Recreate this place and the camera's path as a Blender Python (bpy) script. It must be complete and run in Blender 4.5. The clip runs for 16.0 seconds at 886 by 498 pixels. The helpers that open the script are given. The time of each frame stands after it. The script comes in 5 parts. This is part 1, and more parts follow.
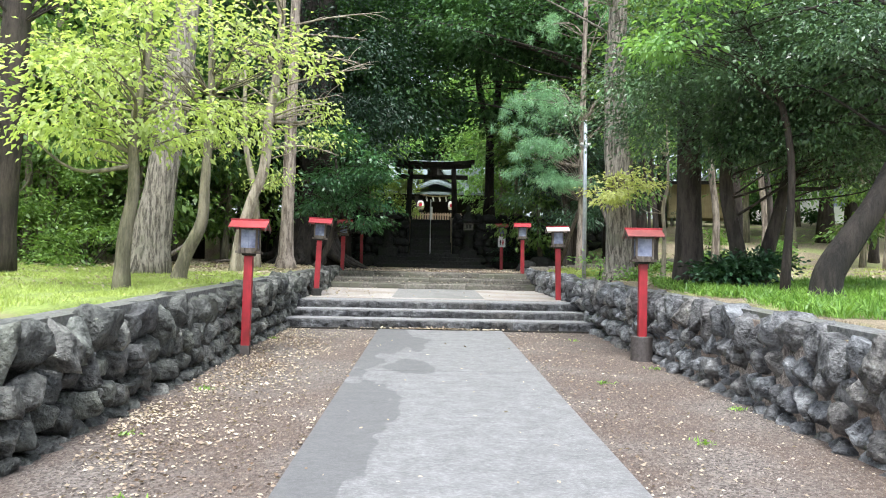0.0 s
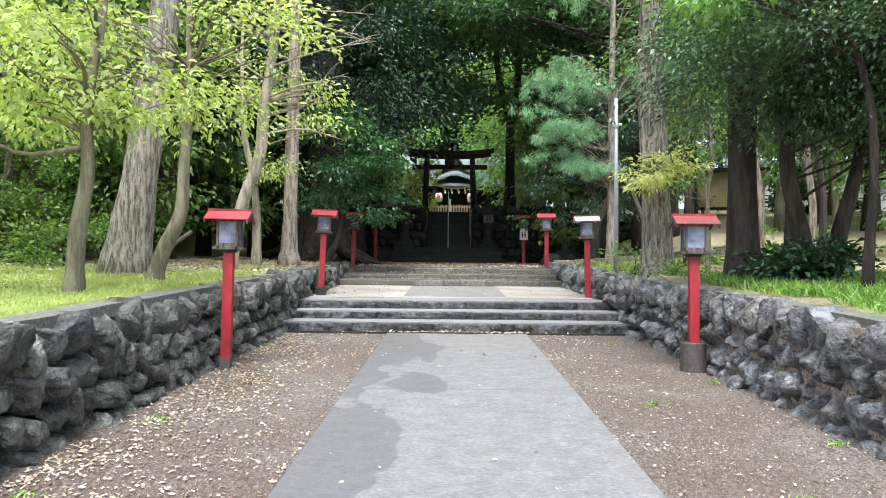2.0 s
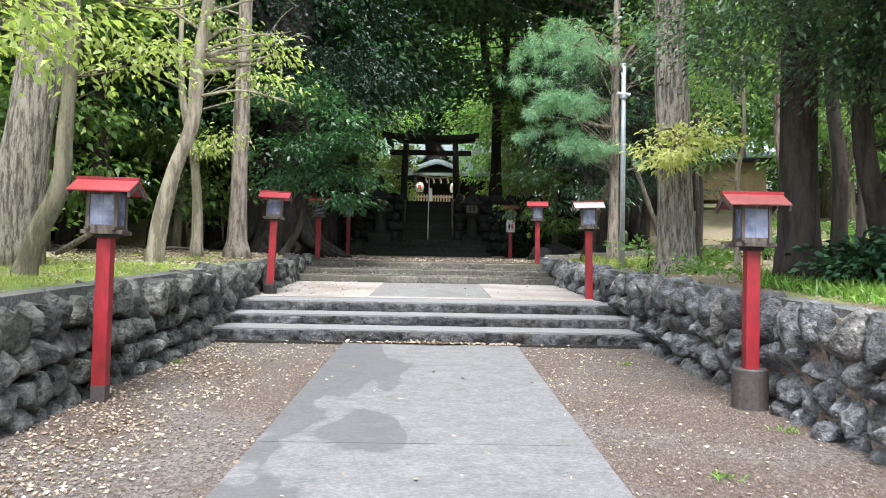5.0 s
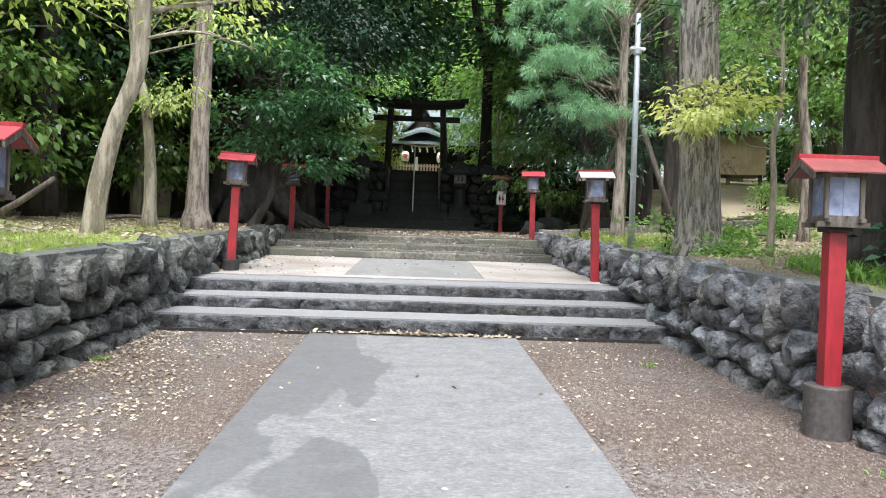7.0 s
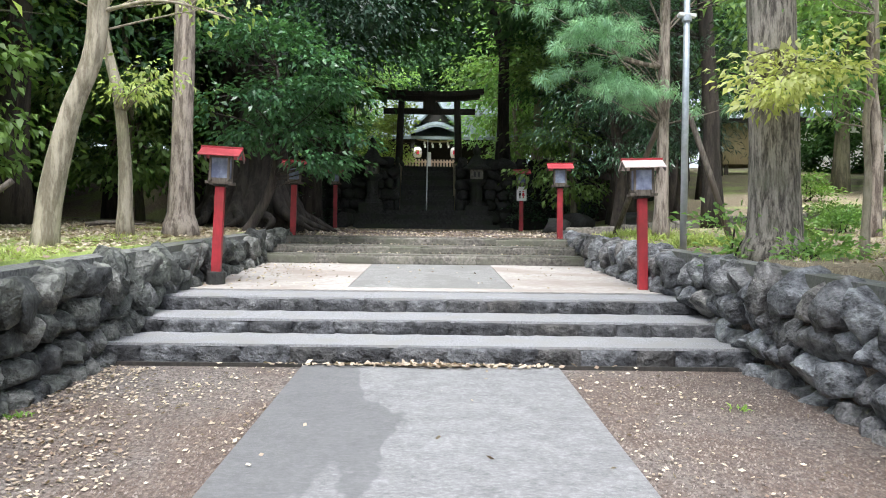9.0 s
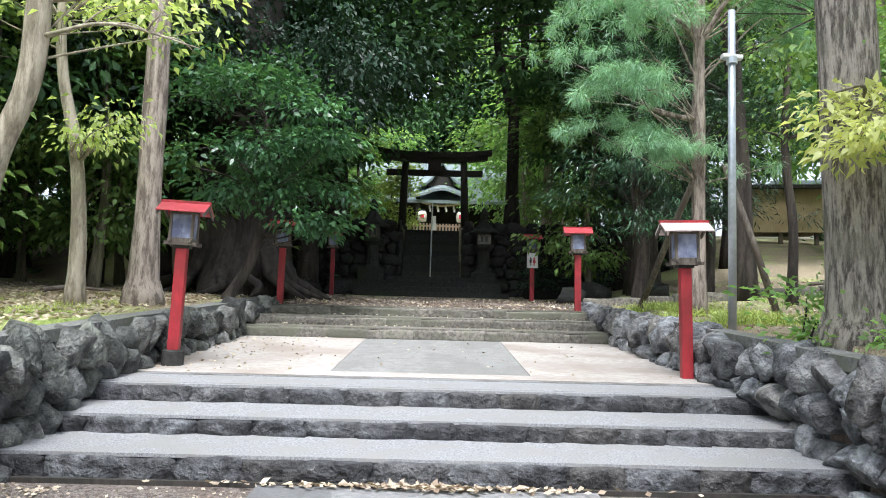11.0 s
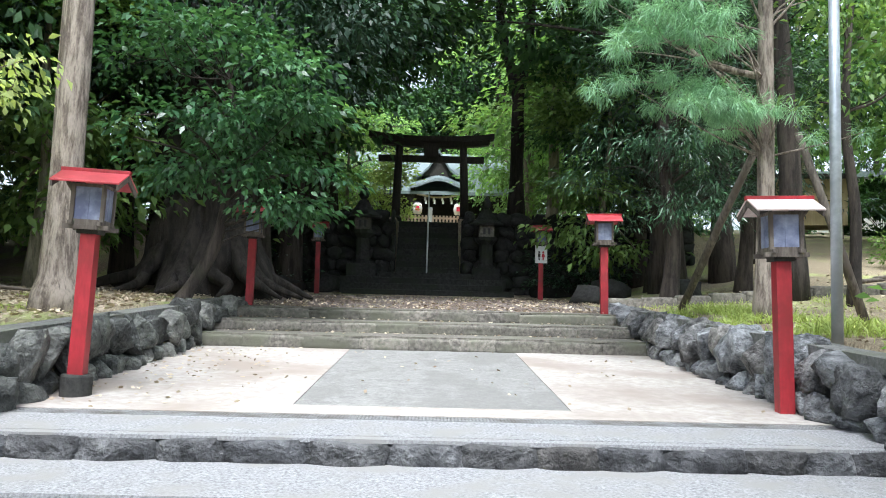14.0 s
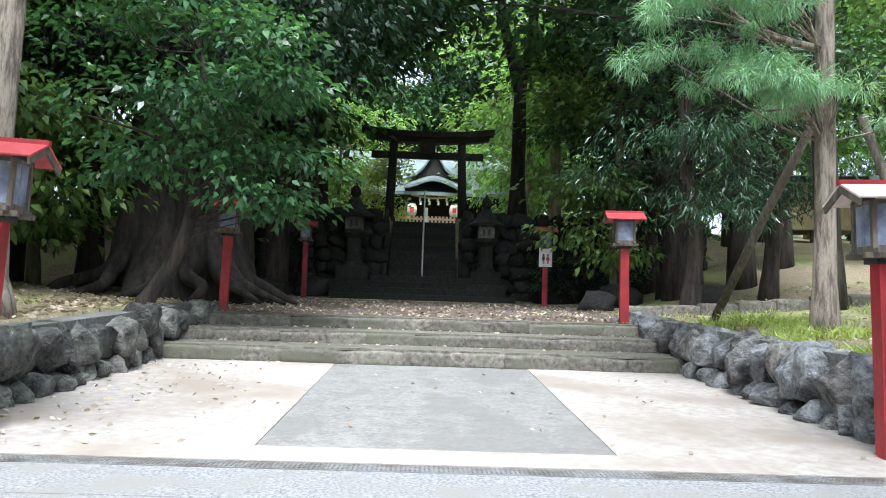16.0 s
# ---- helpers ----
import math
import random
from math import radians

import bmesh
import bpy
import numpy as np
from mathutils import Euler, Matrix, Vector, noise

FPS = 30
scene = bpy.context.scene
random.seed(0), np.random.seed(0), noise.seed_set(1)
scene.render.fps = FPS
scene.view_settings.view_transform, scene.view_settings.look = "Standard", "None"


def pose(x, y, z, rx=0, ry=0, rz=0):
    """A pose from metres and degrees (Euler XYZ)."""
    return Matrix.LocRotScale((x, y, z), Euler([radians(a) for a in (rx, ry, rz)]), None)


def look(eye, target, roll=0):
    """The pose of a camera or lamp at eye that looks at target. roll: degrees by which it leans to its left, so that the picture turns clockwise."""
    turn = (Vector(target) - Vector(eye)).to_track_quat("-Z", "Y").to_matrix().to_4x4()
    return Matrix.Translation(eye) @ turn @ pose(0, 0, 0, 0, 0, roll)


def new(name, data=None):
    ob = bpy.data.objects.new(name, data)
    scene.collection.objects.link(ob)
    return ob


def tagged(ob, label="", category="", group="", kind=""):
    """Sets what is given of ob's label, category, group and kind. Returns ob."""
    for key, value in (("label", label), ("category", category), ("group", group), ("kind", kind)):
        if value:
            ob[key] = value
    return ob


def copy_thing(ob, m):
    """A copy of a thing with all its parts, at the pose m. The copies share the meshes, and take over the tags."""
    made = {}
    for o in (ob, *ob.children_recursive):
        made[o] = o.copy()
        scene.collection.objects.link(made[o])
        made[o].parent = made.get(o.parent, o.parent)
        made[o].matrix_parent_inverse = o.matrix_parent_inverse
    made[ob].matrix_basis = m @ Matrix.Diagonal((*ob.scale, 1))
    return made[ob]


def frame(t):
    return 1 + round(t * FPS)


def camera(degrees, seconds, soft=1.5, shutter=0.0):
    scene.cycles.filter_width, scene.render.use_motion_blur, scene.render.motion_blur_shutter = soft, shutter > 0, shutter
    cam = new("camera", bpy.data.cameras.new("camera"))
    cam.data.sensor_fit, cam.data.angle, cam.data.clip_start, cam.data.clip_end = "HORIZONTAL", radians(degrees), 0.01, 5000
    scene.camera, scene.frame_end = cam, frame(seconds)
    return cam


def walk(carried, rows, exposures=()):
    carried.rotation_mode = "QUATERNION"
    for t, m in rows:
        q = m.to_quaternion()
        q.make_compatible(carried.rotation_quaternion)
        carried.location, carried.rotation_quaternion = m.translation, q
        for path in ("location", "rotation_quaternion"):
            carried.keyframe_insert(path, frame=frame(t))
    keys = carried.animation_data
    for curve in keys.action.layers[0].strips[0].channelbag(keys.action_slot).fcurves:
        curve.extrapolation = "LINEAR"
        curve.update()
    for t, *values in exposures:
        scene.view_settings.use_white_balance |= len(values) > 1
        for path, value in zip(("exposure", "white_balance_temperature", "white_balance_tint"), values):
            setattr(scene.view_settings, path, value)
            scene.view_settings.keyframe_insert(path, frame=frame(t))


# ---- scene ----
cam = camera(59.6, 16.0, soft=1.0)
METRES, EYE, TILT, LEAN, TURN = 13.0, 1.5, 0.0, 0.0, -1.0
ROWS = [
    (0.0, 0.0, 0.0, 0.0, -0.05, 2.62, -1.08),
    (0.5, -0.0029, 0.0331, 0.001, -0.05, 2.74, -1.1),
    (1.0, 0.0005, 0.0632, 0.0002, -0.28, 2.31, -0.89),
    (1.5, 0.005, 0.0942, 0.0026, 1.01, 1.99, -1.04),
    (2.0, 0.0071, 0.1279, 0.0047, 1.54, 2.16, -0.47),
    (2.5, 0.0133, 0.1612, 0.0049, 1.24, 2.48, -0.28),
    (3.0, 0.0174, 0.1927, 0.0051, 1.72, 2.1, -0.5),
    (3.5, 0.017, 0.2244, 0.0069, 1.5, 2.18, -0.2),
    (4.0, 0.0194, 0.2619, 0.0075, 0.9, 2.1, -0.63),
    (6.5, 0.0079, 0.4208, 0.0114, -0.3, 0.43, -1.28),
    (7.0, 0.0122, 0.4554, 0.0137, -0.81, -0.32, -1.8),
    (7.5, 0.0105, 0.4911, 0.0154, -0.33, -1.14, -1.01),
    (8.0, 0.0115, 0.5246, 0.0153, -0.32, -1.54, -0.25),
    (8.5, 0.0119, 0.5564, 0.0181, 0.11, -1.45, -0.4),
    (9.0, 0.0079, 0.5892, 0.0212, 0.24, -0.54, -0.72),
    (9.5, 0.0095, 0.6205, 0.0249, 0.29, 2.73, -0.63),
    (10.0, 0.0097, 0.6521, 0.0264, 0.54, 4.46, -1.49),
    (12.5, 0.0072, 0.8033, 0.0328, 0.74, 3.96, -1.27),
    (13.0, 0.0039, 0.8312, 0.0326, 0.6, 3.95, -1.26),
    (13.5, -0.0008, 0.8594, 0.0347, 0.06, 4.18, -1.11),
    (14.0, -0.0006, 0.8899, 0.0365, 0.2, 4.01, -1.39),
    (14.5, -0.0039, 0.9159, 0.0365, 0.27, 4.38, -1.26),
    (15.0, -0.0072, 0.9427, 0.0386, -0.99, 4.85, -0.67),
    (15.5, -0.0058, 0.9707, 0.0398, -1.03, 4.65, -1.12),
    (16.0, -0.0084, 0.9943, 0.0394, -0.36, 4.33, -1.83),
]
walk(cam, [(t, pose(0, 0, EYE, TILT, LEAN, TURN) @ pose(METRES * x, METRES * y, METRES * z, 90 + pitch, roll, yaw)) for t, x, y, z, yaw, pitch, roll in ROWS],
     [(0.0, 1.25, 5950, 10), (9.0, 1.3, 5900, 12), (16.0, 1.45, 5700, 9)])

# ---------------------------------------------------------------- world, sun, exposure
world = bpy.data.worlds.new("world")
scene.world = world
world.use_nodes = True
wn = world.node_tree
sky = wn.nodes.new("ShaderNodeTexSky")
sky.sky_type, sky.sun_disc = "NISHITA", False
SUN_EL, SUN_AZ = 63.0, 184.0
sky.sun_elevation, sky.sun_rotation = radians(SUN_EL), radians(SUN_AZ)
sky.dust_density, sky.air_density, sky.ozone_density = 4.0, 1.0, 1.0
wn.nodes["Background"].inputs[1].default_value = 0.15
haze = wn.nodes.new("ShaderNodeHueSaturation")
haze.inputs["Saturation"].default_value = 0.35
wn.links.new(sky.outputs[0], haze.inputs["Color"])
wn.links.new(haze.outputs[0], wn.nodes["Background"].inputs[0])
sun = new("sun", bpy.data.lights.new("sun", "SUN"))
sun.data.energy, sun.data.angle, sun.data.color = 2.2, radians(24), (1.0, 0.96, 0.88)
az, el = radians(SUN_AZ), radians(SUN_EL)
sun.matrix_world = look((0, 0, 0), (-math.sin(az) * math.cos(el), -math.cos(az) * math.cos(el), -math.sin(el)))

# ---------------------------------------------------------------- materials


def material(name, base, rough=0.8, metal=0.0):
    m = bpy.data.materials.new(name)
    m.use_nodes = True
    b = m.node_tree.nodes["Principled BSDF"]
    b.inputs["Base Color"].default_value = (*base, 1)
    b.inputs["Roughness"].default_value = rough
    b.inputs["Metallic"].default_value = metal
    return m, m.node_tree.nodes, m.node_tree.links, b


def ramp(n, l, source, stops):
    r = n.new("ShaderNodeValToRGB")
    e = r.color_ramp.elements
    e[0].position, e[0].color = stops[0][0], (*stops[0][1], 1)
    e[1].position, e[1].color = stops[-1][0], (*stops[-1][1], 1)
    for p, c in stops[1:-1]:
        x = e.new(p)
        x.color = (*c, 1)
    l.new(source, r.inputs[0])
    return r.outputs[0]


def noise_out(n, l, scale, detail=6.0, rough=0.6, coords="Object", stretch=(1, 1, 1), world_space=False):
    if world_space:
        src = n.new("ShaderNodeNewGeometry").outputs["Position"]
    else:
        src = n.new("ShaderNodeTexCoord").outputs[coords]
    mp = n.new("ShaderNodeMapping")
    mp.inputs["Scale"].default_value = stretch
    l.new(src, mp.inputs[0])
    t = n.new("ShaderNodeTexNoise")
    t.inputs["Scale"].default_value, t.inputs["Detail"].default_value, t.inputs["Roughness"].default_value = scale, detail, rough
    l.new(mp.outputs[0], t.inputs["Vector"])
    return t.outputs["Fac"]


def mixed(n, l, fac, a, b, kind="MIX"):
    m = n.new("ShaderNodeMixRGB")
    m.blend_type = kind
    for i, v in ((0, fac), (1, a), (2, b)):
        if isinstance(v, (int, float)):
            m.inputs[i].default_value = v
        elif isinstance(v, tuple):
            m.inputs[i].default_value = (*v, 1)
        else:
            l.new(v, m.inputs[i])
    return m.outputs[0]


def bumped(n, l, b, height, strength=0.4, distance=0.01):
    u = n.new("ShaderNodeBump")
    u.inputs["Strength"].default_value, u.inputs["Distance"].default_value = strength, distance
    l.new(height, u.inputs["Height"])
    l.new(u.outputs[0], b.inputs["Normal"])


def two_scale(name, c1, c2, c3, fine, coarse, rough=0.85, bump=0.4, dist=0.01, stretch=(1, 1, 1), metal=0.0, random_piece=0.0, lo=0.35, hi=0.65):
    """Two noises, fine grain and coarse stains, with relief; random_piece varies the brightness from piece to piece."""
    m, n, l, b = material(name, c1, rough, metal)
    f = noise_out(n, l, fine, 8, 0.65, stretch=stretch, world_space=True)
    g = noise_out(n, l, coarse, 4, 0.55, world_space=True)
    col = ramp(n, l, f, [(lo, c1), (hi, c2)])
    col = mixed(n, l, ramp(n, l, g, [(0.45, (0, 0, 0)), (0.65, (1, 1, 1))]), col, c3)
    if random_piece:
        o = n.new("ShaderNodeObjectInfo")
        r = ramp(n, l, o.outputs["Random"], [(0, (1 - random_piece,) * 3), (1, (1 + random_piece,) * 3)])
        col = mixed(n, l, 1.0, col, r, "MULTIPLY")
    l.new(col, b.inputs["Base Color"])
    bumped(n, l, b, f, bump, dist)
    return m


def leaf_material(name, dark, light, through_light=0.45, gloss=0.45):
    m, n, l, b = material(name, dark, gloss)
    g = n.new("ShaderNodeNewGeometry")
    col = ramp(n, l, g.outputs["Random Per Island"], [(0.0, dark), (0.75, light), (1.0, tuple(min(1, c * 1.35) for c in light))])
    big = noise_out(n, l, 0.9, 2, world_space=True)
    col = mixed(n, l, 0.45, col, ramp(n, l, big, [(0.35, dark), (0.65, light)]))
    l.new(col, b.inputs["Base Color"])
    tr = n.new("ShaderNodeBsdfTranslucent")
    l.new(mixed(n, l, 1.0, col, (1.25, 1.3, 0.6), "MULTIPLY"), tr.inputs[0])
    mx = n.new("ShaderNodeMixShader")
    mx.inputs[0].default_value = through_light
    l.new(b.outputs[0], mx.inputs[1])
    l.new(tr.outputs[0], mx.inputs[2])
    l.new(mx.outputs[0], n["Material Output"].inputs[0])
    return m


def bark_material(name, c1, c2, moss=None, scale=7.0, dist=0.03):
    m, n, l, b = material(name, c1, 0.95)
    f = noise_out(n, l, scale, 8, 0.7, stretch=(1, 1, 0.16), world_space=True)
    fine = noise_out(n, l, scale * 5, 5, 0.7, stretch=(1, 1, 0.3), world_space=True)
    col = ramp(n, l, f, [(0.43, c1), (0.56, c2)])
    col = mixed(n, l, 0.3, col, ramp(n, l, fine, [(0.35, c1), (0.65, c2)]))
    if moss:
        col = mixed(n, l, ramp(n, l, noise_out(n, l, 2.2, 5, world_space=True), [(0.55, (0, 0, 0)), (0.7, (0.6, 0.6, 0.6))]), col, moss)
    l.new(col, b.inputs["Base Color"])
    bumped(n, l, b, f, 0.9, dist)
    return m


def soil_material():
    """Forest floor: gravelly dirt between the walls, leaf mould and moss on the banks."""
    m, n, l, b = material("soil", (0.15, 0.11, 0.085), 0.95)
    fine = noise_out(n, l, 30, 8, 0.8, stretch=(1.4, 0.6, 1), world_space=True)
    peb = n.new("ShaderNodeTexVoronoi")
    peb.inputs["Scale"].default_value = 48
    l.new(n.new("ShaderNodeNewGeometry").outputs["Position"], peb.inputs["Vector"])
    coarse = noise_out(n, l, 0.7, 5, 0.6, world_space=True)
    dirt = ramp(n, l, fine, [(0.36, (0.038, 0.026, 0.020)), (0.52, (0.12, 0.086, 0.067)), (0.66, (0.27, 0.22, 0.18))])
    grey = ramp(n, l, peb.outputs["Color"], [(0.2, (0.05, 0.043, 0.038)), (0.8, (0.25, 0.225, 0.205))])
    col = mixed(n, l, ramp(n, l, coarse, [(0.45, (0.1, 0.1, 0.1)), (0.62, (0.75, 0.75, 0.75))]), dirt, grey)
    l.new(col, b.inputs["Base Color"])
    mixh = mixed(n, l, 0.5, fine, peb.outputs["Distance"])
    bumped(n, l, b, mixh, 0.8, 0.02)
    return m


def bank_material():
    m, n, l, b = material("bank_soil", (0.15, 0.11, 0.08), 0.95)
    fine = noise_out(n, l, 26, 8, 0.75, world_space=True)
    coarse = noise_out(n, l, 0.55, 5, 0.6, world_space=True)
    mould = ramp(n, l, fine, [(0.35, (0.13, 0.10, 0.065)), (0.55, (0.34, 0.28, 0.19)), (0.7, (0.55, 0.48, 0.34))])
    moss = ramp(n, l, fine, [(0.35, (0.22, 0.25, 0.08)), (0.65, (0.48, 0.52, 0.21))])
    l.new(mixed(n, l, ramp(n, l, coarse, [(0.5, (0, 0, 0)), (0.62, (0.85, 0.85, 0.85))]), mould, moss), b.inputs["Base Color"])
    bumped(n, l, b, fine, 0.8, 0.03)
    return m


def path_material(name, light, dark, stain_lo, stain_hi, scale=0.8, edge=0.0):
    """Broom-finished exposed concrete with smooth darker damp patches that have uneven outlines."""
    m, n, l, b = material(name, light, 0.8)
    fine = noise_out(n, l, 34, 8, 0.85, stretch=(0.75, 1.1, 1), world_space=True)
    mid = noise_out(n, l, 6, 8, 0.75, stretch=(0.8, 1.0, 1), world_space=True)
    stain = noise_out(n, l, scale, 4, 0.5, stretch=(1.3, 0.55, 1), world_space=True)
    if edge:
        sep = n.new("ShaderNodeSeparateXYZ")
        l.new(n.new("ShaderNodeNewGeometry").outputs["Position"], sep.inputs[0])
        mul = n.new("ShaderNodeMath")
        mul.operation = "MULTIPLY_ADD"
        mul.inputs[1].default_value, mul.inputs[2].default_value = -edge, -0.30 * edge
        l.new(sep.outputs[0], mul.inputs[0])
        add = n.new("ShaderNodeMath")
        l.new(mul.outputs[0], add.inputs[0])
        l.new(stain, add.inputs[1])
        stain = add.outputs[0]
    a = ramp(n, l, fine, [(0.36, tuple(c * 0.45 for c in light)), (0.5, light), (0.64, tuple(min(0.9, c * 2.0) for c in light))])
    a = mixed(n, l, 0.5, a, ramp(n, l, mid, [(0.36, tuple(c * 0.6 for c in light)), (0.64, tuple(c * 1.3 for c in light))]))
    l.new(mixed(n, l, ramp(n, l, stain, [(stain_lo, (0, 0, 0)), (stain_hi, (1, 1, 1))]), a, mixed(n, l, 0.4, dark, a)), b.inputs["Base Color"])
    bumped(n, l, b, fine, 0.5, 0.006)
    return m


def stone_material(name, tints, lichen, rough=0.8):
    """Dark volcanic field stone: pitted, split and grainy, each piece of its own tone, with pale lichen flecks."""
    m, n, l, b = material(name, (0.1, 0.1, 0.1), rough)
    pits = noise_out(n, l, 6.5, 7, 0.62, world_space=True)
    grain = noise_out(n, l, 45, 4, 0.6, world_space=True)
    knobs = noise_out(n, l, 16, 3, 0.5, world_space=True)
    col = ramp(n, l, pits, [(0.36, (0.05, 0.05, 0.052)), (0.46, (0.20, 0.20, 0.202)), (0.54, (0.34, 0.34, 0.34)), (0.66, (0.58, 0.58, 0.57))])
    col = mixed(n, l, 0.2, col, ramp(n, l, grain, [(0.38, (0.03, 0.03, 0.03)), (0.64, (0.52, 0.52, 0.51))]))
    o = n.new("ShaderNodeObjectInfo")
    k = len(tints) - 1
    col = mixed(n, l, 1.0, col, ramp(n, l, o.outputs["Random"], [(i / k, tuple(q / 1.65 for q in c)) for i, c in enumerate(tints)]), "MULTIPLY")
    spots = noise_out(n, l, 13, 5, 0.7, world_space=True)
    col = mixed(n, l, ramp(n, l, spots, [(0.66, (0, 0, 0)), (0.71, (0.8, 0.8, 0.8))]), col, lichen)
    l.new(col, b.inputs["Base Color"])
    bumped(n, l, b, mixed(n, l, 0.12, mixed(n, l, 0.45, pits, knobs), grain), 1.0, 0.16)
    return m


STONE = stone_material("wall_stone_grey", [(0.45, 0.45, 0.46), (1.15, 1.2, 1.26), (0.8, 0.78, 0.76), (1.5, 1.56, 1.62), (0.62, 0.63, 0.66), (1.2, 1.14, 1.06)], (0.46, 0.46, 0.44))
MOSSY_STONE = stone_material("wall_stone_mossy", [(0.30, 0.31, 0.29), (0.85, 0.90, 0.80), (0.48, 0.5, 0.46), (1.2, 1.2, 1.08), (0.4, 0.41, 0.42), (0.8, 0.84, 0.7)], (0.36, 0.38, 0.30))
STEP_STONE = stone_material("step_stone", [(0.22, 0.22, 0.23), (0.46, 0.47, 0.50), (0.27, 0.26, 0.25), (0.62, 0.64, 0.68), (0.34, 0.32, 0.30)], (0.25, 0.25, 0.24))
UPPER_STONE = two_scale("upper_step_stone", (0.06, 0.055, 0.046), (0.23, 0.21, 0.18), (0.12, 0.12, 0.088), 18, 2.4, 0.9, 0.8, 0.012, random_piece=0.25)
# Shade under the trees is put into this near-black stone colour.
SHADED_STONE = two_scale("shaded_stone", (0.010, 0.010, 0.010), (0.040, 0.040, 0.037), (0.020, 0.026, 0.015), 14, 2.0, 0.9, 0.9, 0.02, random_piece=0.3)
# Mortar darkened so that its colour carries the deep shade of the joints.
MORTAR = two_scale("wall_mortar", (0.015, 0.015, 0.014), (0.045, 0.044, 0.04), (0.03, 0.032, 0.025), 20, 2.0, 0.95, 0.6, 0.02)
CAP = two_scale("wall_cap_mortar", (0.07, 0.07, 0.07), (0.24, 0.24, 0.23), (0.12, 0.125, 0.095), 26, 1.6, 0.9, 0.7, 0.015)
TREAD = two_scale("tread_concrete", (0.12, 0.12, 0.125), (0.34, 0.34, 0.345), (0.22, 0.215, 0.205), 60, 2.5, 0.85, 0.5, 0.006)
LANDING = two_scale("landing_concrete", (0.30, 0.27, 0.245), (0.43, 0.40, 0.365), (0.27, 0.23, 0.195), 12, 0.8, 0.85, 0.25, 0.004)
PATH = path_material("path_concrete", (0.180, 0.179, 0.178), (0.086, 0.086, 0.087), 0.50, 0.517, 0.9, 0.33)
PANEL = path_material("panel_concrete", (0.215, 0.21, 0.20), (0.17, 0.165, 0.155), 0.5, 0.56, 1.3)
SOIL, BANK = soil_material(), bank_material()
LAWN = two_scale("mossy_lawn", (0.16, 0.22, 0.05), (0.34, 0.42, 0.11), (0.30, 0.30, 0.14), 28, 0.8, 0.95, 0.8, 0.03)
RED = two_scale("red_paint", (0.27, 0.014, 0.022), (0.40, 0.024, 0.034), (0.20, 0.016, 0.018), 30, 3.0, 0.5, 0.25, 0.004, stretch=(1, 1, 0.2))
RED_ROOF = two_scale("red_roof_sheet", (0.42, 0.05, 0.065), (0.55, 0.085, 0.10), (0.36, 0.05, 0.06), 18, 2.5, 0.3, 0.15, 0.003)
RUST_ROOF = two_scale("rusty_roof_sheet", (0.26, 0.06, 0.06), (0.36, 0.11, 0.10), (0.22, 0.08, 0.075), 18, 3.0, 0.45, 0.2, 0.003)
FADED_ROOF = two_scale("faded_roof_sheet", (0.62, 0.50, 0.47), (0.78, 0.68, 0.65), (0.60, 0.42, 0.40), 14, 3.0, 0.35, 0.15, 0.003)
GREY_WOOD = two_scale("weathered_wood", (0.05, 0.04, 0.033), (0.20, 0.17, 0.14), (0.09, 0.072, 0.058), 30, 4.0, 0.85, 0.5, 0.005, stretch=(1, 1, 0.2))
DARK_WOOD = two_scale("dark_wood", (0.016, 0.014, 0.012), (0.045, 0.038, 0.031), (0.025, 0.025, 0.020), 24, 3.0, 0.85, 0.6, 0.006, stretch=(1, 1, 0.2))
# Pale wood, lightened further so the clearing's sun is in its colour.
SUNLIT_WOOD = two_scale("sunlit_pale_wood", (0.55, 0.40, 0.28), (0.72, 0.56, 0.42), (0.58, 0.44, 0.32), 26, 3.0, 0.7, 0.3, 0.004, stretch=(1, 1, 0.2))
FROST = two_scale("frosted_pane", (0.16, 0.18, 0.27), (0.36, 0.39, 0.52), (0.10, 0.11, 0.18), 6, 4.0, 0.25, 0.1, 0.002)
BROWN_IRON = two_scale("brown_iron", (0.05, 0.043, 0.04), (0.11, 0.095, 0.09), (0.07, 0.06, 0.055), 24, 3.0, 0.6, 0.4, 0.004)
GALV = two_scale("galvanised_steel", (0.42, 0.46, 0.50), (0.56, 0.60, 0.64), (0.40, 0.43, 0.46), 20, 2.0, 0.45, 0.1, 0.002, metal=0.55)
GRATE = two_scale("drain_steel", (0.28, 0.28, 0.28), (0.45, 0.45, 0.45), (0.22, 0.20, 0.18), 40, 4.0, 0.5, 0.2, 0.002, metal=0.6)
VOID = two_scale("drain_dirt", (0.06, 0.055, 0.05), (0.12, 0.11, 0.10), (0.09, 0.085, 0.075), 30, 4, 0.95, 0.3, 0.01)
WHITE = two_scale("white_paint", (0.74, 0.74, 0.72), (0.82, 0.82, 0.80), (0.68, 0.68, 0.65), 14, 1.5, 0.5, 0.1, 0.002)
ROOF_TIN = two_scale("copper_roof", (0.16, 0.20, 0.215), (0.28, 0.33, 0.345), (0.21, 0.26, 0.27), 8, 0.8, 0.45, 0.2, 0.01)
SHED_WALL = two_scale("ochre_boards", (0.42, 0.33, 0.18), (0.55, 0.45, 0.27), (0.38, 0.30, 0.17), 10, 1.0, 0.8, 0.3, 0.01, stretch=(3, 3, 0.2))
PINK_PAINT = material("red_figure_paint", (0.6, 0.03, 0.06), 0.5)[0]
BLACK_PAINT = material("black_paint", (0.02, 0.02, 0.02), 0.5)[0]
